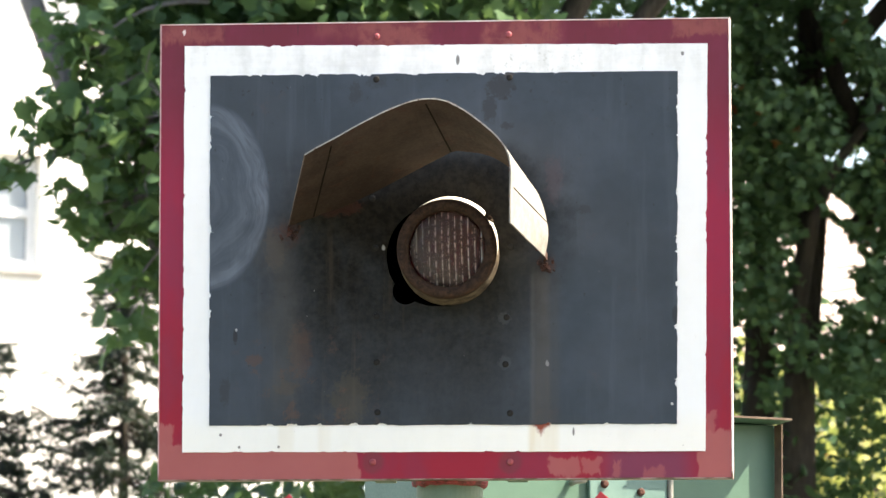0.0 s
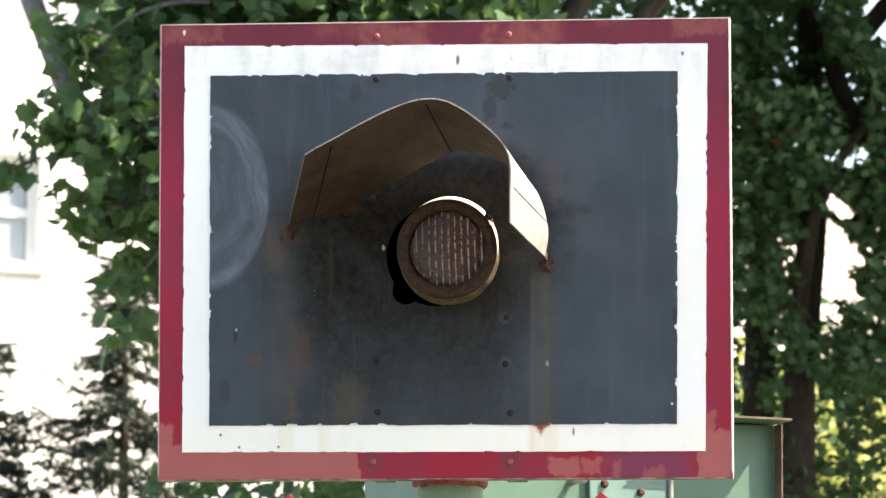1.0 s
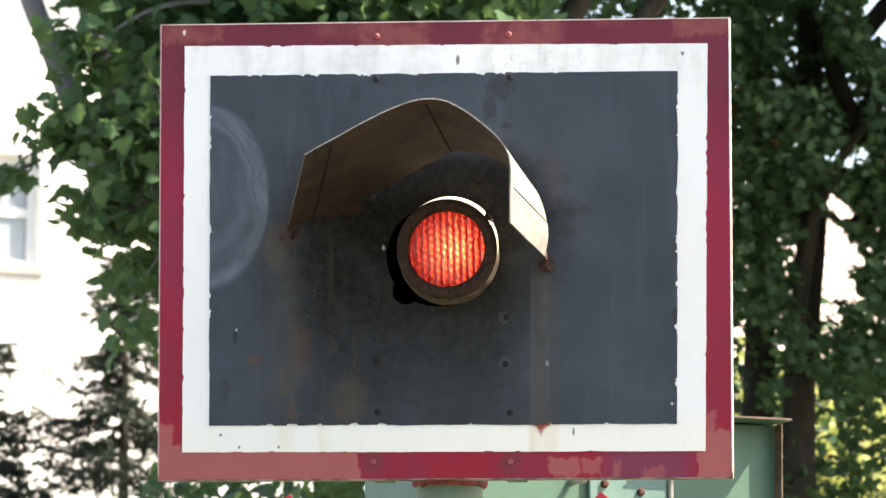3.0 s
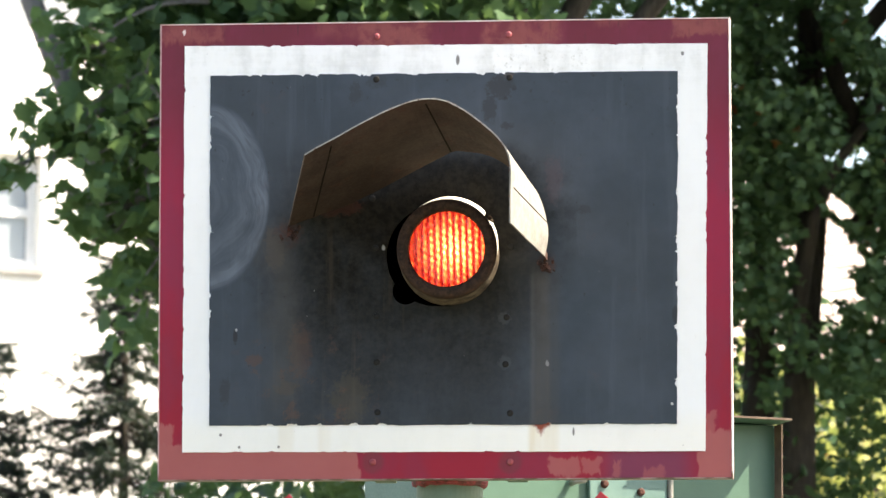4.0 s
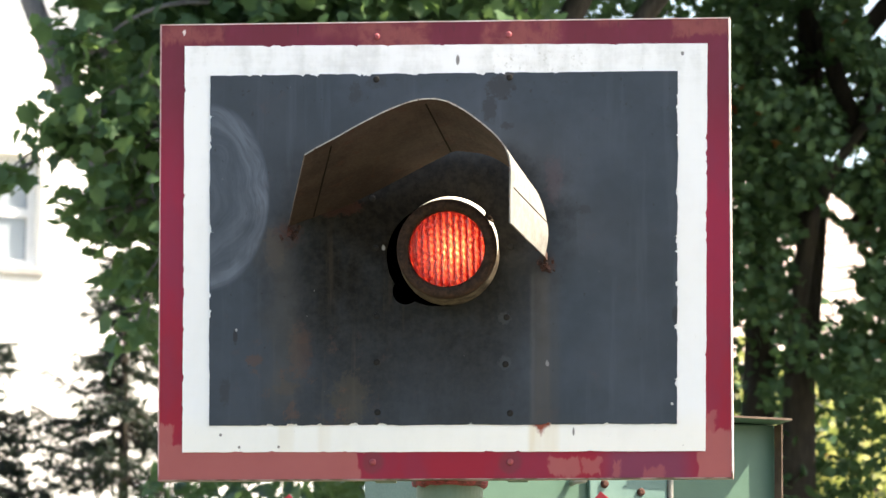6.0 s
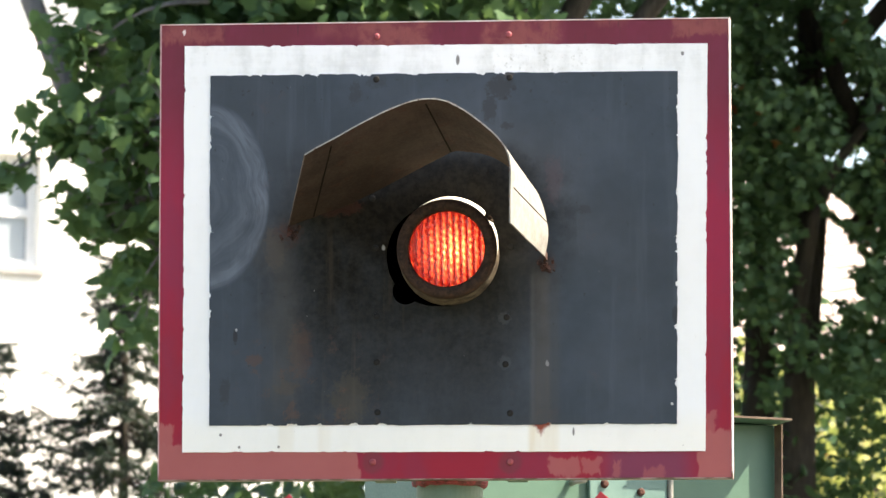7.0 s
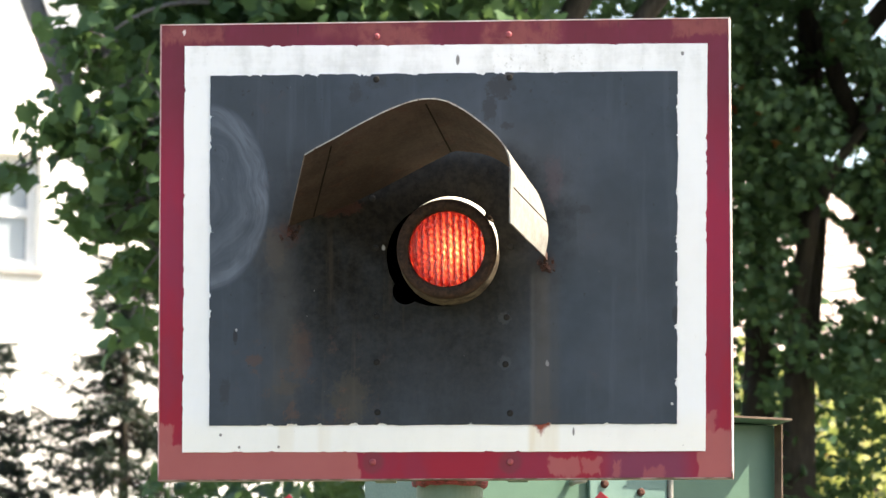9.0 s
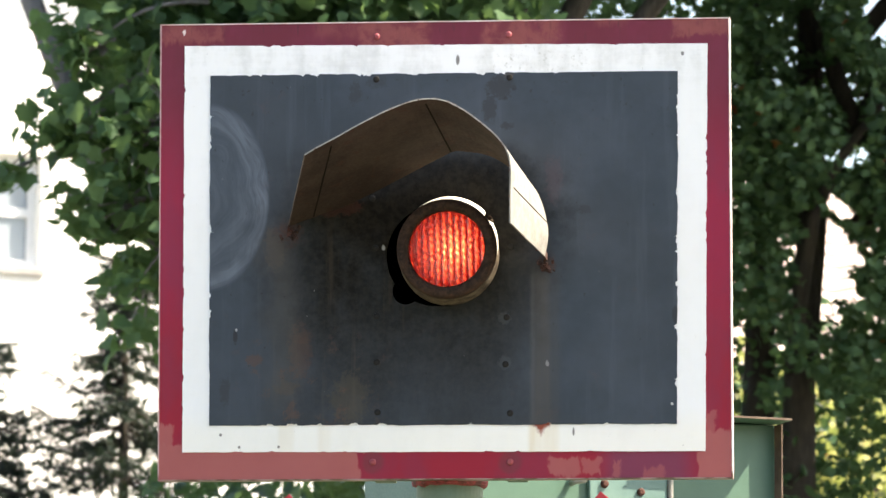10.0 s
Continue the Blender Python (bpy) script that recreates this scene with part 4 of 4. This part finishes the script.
def build_branch(tip, root, spread, count, seed):
    """A leafy branch that can sway: its origin is where it leaves the tree."""
    rng = np.random.default_rng(seed)
    tip, root = Vector(tip), Vector(root)
    d, count = tip - root, int(count * 1.5)
    P = np.array(d) + rng.normal(size=(count, 3)) * np.array(spread) * 0.62
    b = tagged(part("branch", leaves(P, 0.068, rng, MAPLE, 0.9), LEAF, maple), kind="stuff")
    b.location = root - Vector(MAPLE_AT)
    tw = bmesh.new()
    tube(bend((0, 0, 0), d, 0.06), [0.010 - 0.0012 * j for j in range(7)], 6, tw)
    for j in range(0, count, 6):
        q = Vector(P[j])
        tube([d * 0.72, d * 0.3 + q * 0.7, q], [0.004, 0.003, 0.0015], 4, tw)
    part("twig", tw, BARK_GREY, b)
    return b


BRANCHES = [build_branch(*a) for a in (
    ((-2.30, 8.8, 4.96), (-1.80, 9.0, 5.25), (0.12, 0.14, 0.09), 76, 11),
    ((-2.49, 8.7, 4.80), (-2.05, 9.0, 5.05), (0.075, 0.10, 0.05), 14, 12),
    ((-2.24, 8.8, 5.22), (-1.85, 9.1, 5.45), (0.08, 0.15, 0.12), 72, 13),
    ((-2.14, 8.8, 4.66), (-1.70, 9.0, 4.95), (0.11, 0.14, 0.09), 66, 14),
    ((-2.09, 8.8, 4.36), (-1.75, 9.0, 4.75), (0.07, 0.10, 0.13), 26, 15),
    ((-2.05, 8.8, 4.95), (-1.60, 9.0, 5.2), (0.14, 0.2, 0.20), 160, 16),
    ((-2.22, 8.8, 5.46), (-1.75, 9.0, 5.6), (0.10, 0.2, 0.10), 60, 17))]


def right_gap(p):
    x, z = p[0] + 0.07 + 0.05 * p[1], p[2] - 0.14 * p[1]
    # openings towards the roof and the sky
    if (x - 0.25) ** 2 / 0.016 + (z - 4.93) ** 2 / 0.060 < 1 + 0.5 * math.sin(z * 40 + x * 30):
        return True
    n = noise.noise(Vector((x * 4.5, p[1] * 0.6, z * 4.5)))
    if (x - 0.16) ** 2 / 0.011 + (z - 5.86) ** 2 / 0.014 < 1 + 1.5 * n or (x - 0.52) ** 2 / 0.020 + (z - 5.9) ** 2 / 0.012 < 1 + 1.5 * n:
        return True
    if z > 5.3 and n > 0.33:
        return True
    return -0.2 < x < 1.2 and z < 4.72 and n > 0.02


lime = build_tree("maple_tree", (-0.07, 12.0, 0.0), "dark shaded maple tree with several upright stems", (0.55, 0.4, 6.4), (2.5, 0.9, 2.6), 260, 260, 0.039, LEAF_SHADED, BARK_DARK, 0.10, 21,
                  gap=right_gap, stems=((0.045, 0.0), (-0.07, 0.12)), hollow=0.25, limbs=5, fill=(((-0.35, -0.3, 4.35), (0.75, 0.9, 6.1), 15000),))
part("forked_limb", tube([(0.06, 0, 4.70), (0.13, -0.05, 5.10), (0.24, -0.1, 5.32), (0.45, -0.1, 5.6)], [0.035, 0.028, 0.022, 0.014], 10, wobble=0.05), BARK_DARK, lime, "", True)


# unseen tall tree, added to shade the dark maple from the sun
build_tree("maple_tree", (5.2, 12.2, 0.0), "unseen tall dense maple tree added to shade the dark one", (0.0, 0.0, 10.6), (2.9, 2.2, 3.6), 130, 100, 0.14, LEAF_SHADED, BARK_DARK, 0.20, 71, hollow=0.2)


def build_yellow():
    return build_tree("small_tree", (-0.25, 16.5, 0.0), "sunlit yellow-green small tree beyond the maple", (0.0, 0.0, 3.9), (1.5, 0.8, 1.25), 110, 110, 0.07, LEAF_YELLOW, BARK_DARK, 0.05, 31,
                      OVAL, (0.16, 0.16, 0.12), hollow=0.3, limbs=5)


build_yellow()


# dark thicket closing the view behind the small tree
build_tree("small_tree", (-0.6, 20.5, 0.0), "dark leafy small tree in the garden", (0.0, 0.0, 4.3), (2.6, 0.9, 1.5), 170, 120, 0.09, LEAF_SHADED, BARK_DARK, 0.06, 91, OVAL, (0.2, 0.2, 0.15), hollow=0.1, limbs=5)


def build_hedge():
    rng = np.random.default_rng(41)
    h = thing("hedge", (-0.3, 12.6, 0), "dense dark green hedge behind the cabinet", "hedge")
    P = rng.uniform((-2.25, -0.7, 0.1), (2.6, 0.7, 4.0), size=(32000, 3))
    P[:, 2] += np.where(P[:, 0] < 0.0, 0.5, -0.1)
    P[:, 2] += 0.12 * np.sin(P[:, 0] * 5) + rng.normal(size=len(P)) * 0.08
    P = P[(P[:, 0] > -1.7) | (P[:, 2] < 4.22)]
    P = P[(P[:, 2] > 2.6) | (rng.uniform(size=len(P)) < 0.5)]
    part("foliage", leaves(P, 0.095, rng, OVAL), LEAF_SHADED, h)
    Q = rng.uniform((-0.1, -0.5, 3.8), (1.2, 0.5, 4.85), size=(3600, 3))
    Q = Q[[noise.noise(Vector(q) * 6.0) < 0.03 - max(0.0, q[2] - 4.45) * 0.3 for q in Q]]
    part("foliage", leaves(Q, 0.06, rng, OVAL), LEAF_SHADED, h)
    for i in range(12):
        x = -1.6 + i * 0.37
        part("stem", tube(bend((x, 0, 0), (x + 0.1, 0.05, 3.4), 0.0), [0.03 - 0.003 * j for j in range(7)], 7, wobble=0.05, seed=i), BARK_DARK, h)


build_hedge()


def build_spruce(at, height, width, seed, label):
    """A spruce: whorls of drooping boughs with needle sprays."""
    rng = np.random.default_rng(seed)
    t = thing("spruce_tree", at, label, "tree")
    part("trunk", tube([(0, 0, height * j / 8) for j in range(9)], [0.09 * (1.02 - j / 8) + 0.004 for j in range(9)], 10, wobble=0.05, seed=seed), BARK_DARK, t, "", True)
    pts, dirs = [], []
    bough = bmesh.new()
    z = 0.5
    while z < height - 0.1:
        f = 1 - z / height
        L = width * (f ** 0.8) * rng.uniform(0.75, 1.15) + 0.05
        for a in rng.uniform(0, 2 * math.pi, 9):
            lift = rng.uniform(-0.05, 0.05)
            tip = Vector((math.cos(a) * L, math.sin(a) * L, z + lift - 0.05 * L + 0.16 * L * rng.normal()))
            line = bend((0, 0, z + lift), tip, -0.16 * L)
            tube(line, [0.010 - 0.0013 * j for j in range(7)], 4, bough)
            for s in np.arange(0.10, 1.0, 0.024 / max(L, 0.2)):
                i = min(int(s * 6), 5)
                p = line[i].lerp(line[i + 1], s * 6 - i)
                side = Vector((-math.sin(a), math.cos(a), 0)) * rng.choice((-1, 1))
                out = (side * rng.uniform(0.3, 1) + Vector((math.cos(a), math.sin(a), 0)) * 0.7 + Vector((0, 0, rng.uniform(-0.7, 0.25)))).normalized()
                tw = 0.15 * (1.1 - s) * min(1.0, L + 0.3) + 0.035
                for q in np.arange(0.0, tw, 0.011):
                    pts.append(p + out * q)
                    dirs.append((out + Vector(rng.normal(size=3) * 0.75)).normalized())
        z += 0.120 + 0.05 * f
    tagged(part("bough", bough, BARK_DARK, t), kind="stuff")
    P, D = np.array(pts), np.array(dirs)
    n = len(P)
    S = np.cross(D, rng.normal(size=(n, 3)))
    S /= np.linalg.norm(S, axis=1)[:, None] + 1e-9
    V = np.stack([P - S * 0.0070, P + S * 0.0070, P + D * 0.046], 1).reshape(-1, 3)
    me = bpy.data.meshes.new("needles")
    me.vertices.add(len(V))
    me.vertices.foreach_set("co", V.ravel())
    me.loops.add(3 * n)
    me.loops.foreach_set("vertex_index", np.arange(3 * n, dtype=np.int32))
    me.polygons.add(n)
    me.polygons.foreach_set("loop_start", (np.arange(n) * 3).astype(np.int32))
    me.update(calc_edges=True)
    part("needles", me, NEEDLE, t)


build_spruce((-3.60, 18.0, 0), 5.95, 1.75, 51, "dark young spruce with a thin bare leader")
build_spruce((-4.27, 18.0, 0), 5.52, 1.6, 52, "dark spruce with upswept bough tips")


# ---- houses beyond ----
def build_house(at, label, w, d, eave, ridge, wall_mat, windows):
    h = thing("house", at, label, "house")
    t = 0.3
    xs = sorted({-w / 2, w / 2, *[v for x, z, ww, wh in windows for v in (x - ww / 2, x + ww / 2)]})
    # front wall cut round its windows
    for a, b in zip(xs, xs[1:]):
        z = 0.0
        for x, wz, ww, wh in sorted(windows, key=lambda q: q[1]):
            if x - ww / 2 <= (a + b) / 2 <= x + ww / 2:
                part("wall", box(a, b, 0, t, z, wz - wh / 2), wall_mat, h)
                z = wz + wh / 2
        part("wall", box(a, b, 0, t, z, eave), wall_mat, h)
    for x0, x1, y0, y1 in ((-w / 2, w / 2, d - t, d), (-w / 2, -w / 2 + t, t, d - t), (w / 2 - t, w / 2, t, d - t)):
        part("wall", box(x0, x1, y0, y1, 0, eave), wall_mat, h)
    part("ceiling", box(-w / 2 + t, w / 2 - t, t, d - t, eave - 0.25, eave - 0.05), wall_mat, h)
    for x, z, ww, wh in windows:
        win = part("window", ring_frame(x, z, ww, wh, 0.06, 0.10, 0.16), FRAME_GREY, h, "grey-framed window")
        part("pane", box(x - ww / 2 + 0.05, x + ww / 2 - 0.05, 0.125, 0.135, z - wh / 2 + 0.05, z + wh / 2 - 0.05), PANE, win)
        part("sill", box(x - ww / 2 - 0.02, x + ww / 2 + 0.02, -0.03, 0.10, z - wh / 2 - 0.06, z - wh / 2 - 0.002, 0.01), worn("sill_grey", (0.25, 0.24, 0.23), (0.3, 0.3, 0.29), 5.0, 0.8) if "sill_grey" not in bpy.data.materials else bpy.data.materials["sill_grey"], win, "dark stone sill")
    run, rise = d / 2 + 0.5, ridge - eave
    L = math.hypot(run, rise)
    pitch = math.atan2(rise, run)
    n = max(4, int(L / 0.30))
    for side in (0, 1):
        for i in range(n):
            bm = bmesh.new()
            s0, s1 = L * i / n, L * (i + 1) / n + 0.05
            cols = int((w + 0.8) / 0.25)
            prev = None
            for c in range(cols * 2 + 1):
                x = -w / 2 - 0.4 + c * (w + 0.8) / (cols * 2)
                wave = 0.022 if c % 2 else 0.0
                q = []
                for s, up in ((s0, 0.055), (s1, 0.02), (s1, 0.0), (s0, 0.0)):
                    y = -0.5 + s * math.cos(pitch) - math.sin(pitch) * (up + wave * (up > 0))
                    z = eave + s * math.sin(pitch) + math.cos(pitch) * (up + wave * (up > 0))
                    q.append(bm.verts.new((x, y if side == 0 else d - y, z)))
                if prev:
                    for j in range(4):
                        bm.faces.new((prev[j], prev[(j + 1) % 4], q[(j + 1) % 4], q[j]))
                prev = q
            bmesh.ops.recalc_face_normals(bm, faces=bm.faces)
            part("tile_course", bm, TILE, h)
    for x in (-w / 2, w / 2 - t):
        g = bmesh.new()
        a = [g.verts.new(p) for p in ((x, 0, eave), (x, d, eave), (x, d / 2, ridge - 0.12))]
        b = [g.verts.new((v.co.x + t, v.co.y, v.co.z)) for v in a]
        g.faces.new(a)
        g.faces.new(b[::-1])
        for j in range(3):
            g.faces.new((a[j], a[(j + 1) % 3], b[(j + 1) % 3], b[j]))
        bmesh.ops.recalc_face_normals(g, faces=g.faces)
        part("gable", g, wall_mat, h)
    return h


def ring_frame(x, z, w, h, t, y0, y1):
    bm = box(x - w / 2, x - w / 2 + t, y0, y1, z - h / 2, z + h / 2)
    box(x + w / 2 - t, x + w / 2, y0, y1, z - h / 2, z + h / 2, bm=bm)
    for a, b in ((z - h / 2, z - h / 2 + t), (z + h / 2 - t, z + h / 2), (z - 0.03, z + 0.03)):
        box(x - w / 2 + t, x + w / 2 - t, y0, y1, a, b, bm=bm)
    return bm


build_house(Matrix.Translation((-6.4, 30.0, 0)) @ Matrix.Rotation(radians(35), 4, "Z") @ Matrix.Translation((-2.1, 0, 0)), "white plastered house with grey windows", 9.0, 8.0, 10.2, 13.0, PLASTER,
            [(1.84, 7.85, 1.0, 0.78), (-1.2, 7.80, 0.9, 0.9), (1.75, 4.4, 0.9, 1.2), (-1.2, 4.4, 0.9, 1.2)])
build_house((1.5, 31.0, 0), "low house with a pale clay tile roof", 9.0, 8.0, 6.75, 8.7, PLASTER_GREY, [(-2.5, 4.6, 1.0, 1.2), (0.5, 4.6, 1.0, 1.2)])


# a cable across the garden on the left
def build_cable():
    bm = tube(bend((-9.0, 20.0, 4.95), (-2.0, 20.0, 4.72), -0.12, 16), [0.014] * 17, 8)
    ob = tagged(part("cable", bm, BARK_DARK, None), "dark sagging cable between two posts", "cable")
    for x, z in ((-9.0, 5.0), (-2.0, 4.8)):
        p = thing("pole", (x, 20.06, 0), "thin dark wooden pole", "pole", "cable poles")
        part("shaft", tube([(0, 0, 0), (0, 0, z)], [0.05, 0.04], 10), BARK_DARK, p)


build_cable()


# ---- unseen woods, added behind the viewer to block the low sky ----
def build_blocking_woods():
    rng = np.random.default_rng(81)
    n = 26000
    x = rng.uniform(-60, 60, n)
    top = 11.0 + 2.2 * np.sin(x * 0.31) + 1.6 * np.sin(x * 0.83 + 1)
    P = np.stack([x, -38 + rng.normal(size=n) * 1.3, top * rng.uniform(0, 1, n) ** 0.8], 1)
    tagged(part("woods", leaves(P, 1.0, rng, OVAL), LEAF_SHADED, None), "unseen dark green woods added to block the low sky", "woods", kind="stuff")


build_blocking_woods()


# ---- ground ----
def build_ground():
    bm = bmesh.new()
    bmesh.ops.create_grid(bm, x_segments=60, y_segments=60, size=900)
    tagged(part("ground", bm, GRASS, None), "dry grass ground", "ground", kind="structure")


build_ground()


# ---- what moves ----
def level(t):
    """How bright the lamp is: it blinks once a second."""
    tenth = round(t * 10)
    if tenth <= 23:
        return 0.0024
    if tenth < 28:
        return {24: 0.30, 25: 0.80, 26: 0.95, 27: 1.0}[tenth]
    step = {0: 0.29, 1: 0.13, 2: 0.085, 3: 0.31, 4: 0.80, 9: 0.95}.get(tenth % 10, 1.0)
    return {40: 0.70, 41: 0.22, 50: 0.50, 53: 0.38, 70: 0.38, 82: 0.10, 83: 0.26, 100: 0.27}.get(tenth, step)


SWAY = (0.0, 0.15, 0.3, 0.4, 0.65, 0.8, 0.75, 0.4, 0.1, 0.35, 0.95, 0.85, 0.6, 0.4, 0.35, 0.3, 0.2, 0.35, 0.5, 0.45, 0.25)


def motions():
    rows = []
    for i in range(0, 101):
        t = i / 10
        s = -math.log(level(t)) / WEDGE
        rows.append((t, pose(LX + s, 0.0085, LZ)))
    walk(DIMMER, rows)
    for k, b in enumerate(BRANCHES):
        x, y, z = b.location
        rng = random.Random(60 + k)
        amp, lag = rng.uniform(2.2, 3.6), rng.choice((0, 0, 1, 2))
        walk(b, [(j * 0.5, pose(x, y, z, 0.5 * math.sin(j + k), -amp * (SWAY[max(0, j - lag)] - 0.4), 0.8 * math.sin(j * 0.7 + k))) for j in range(21)])


motions()
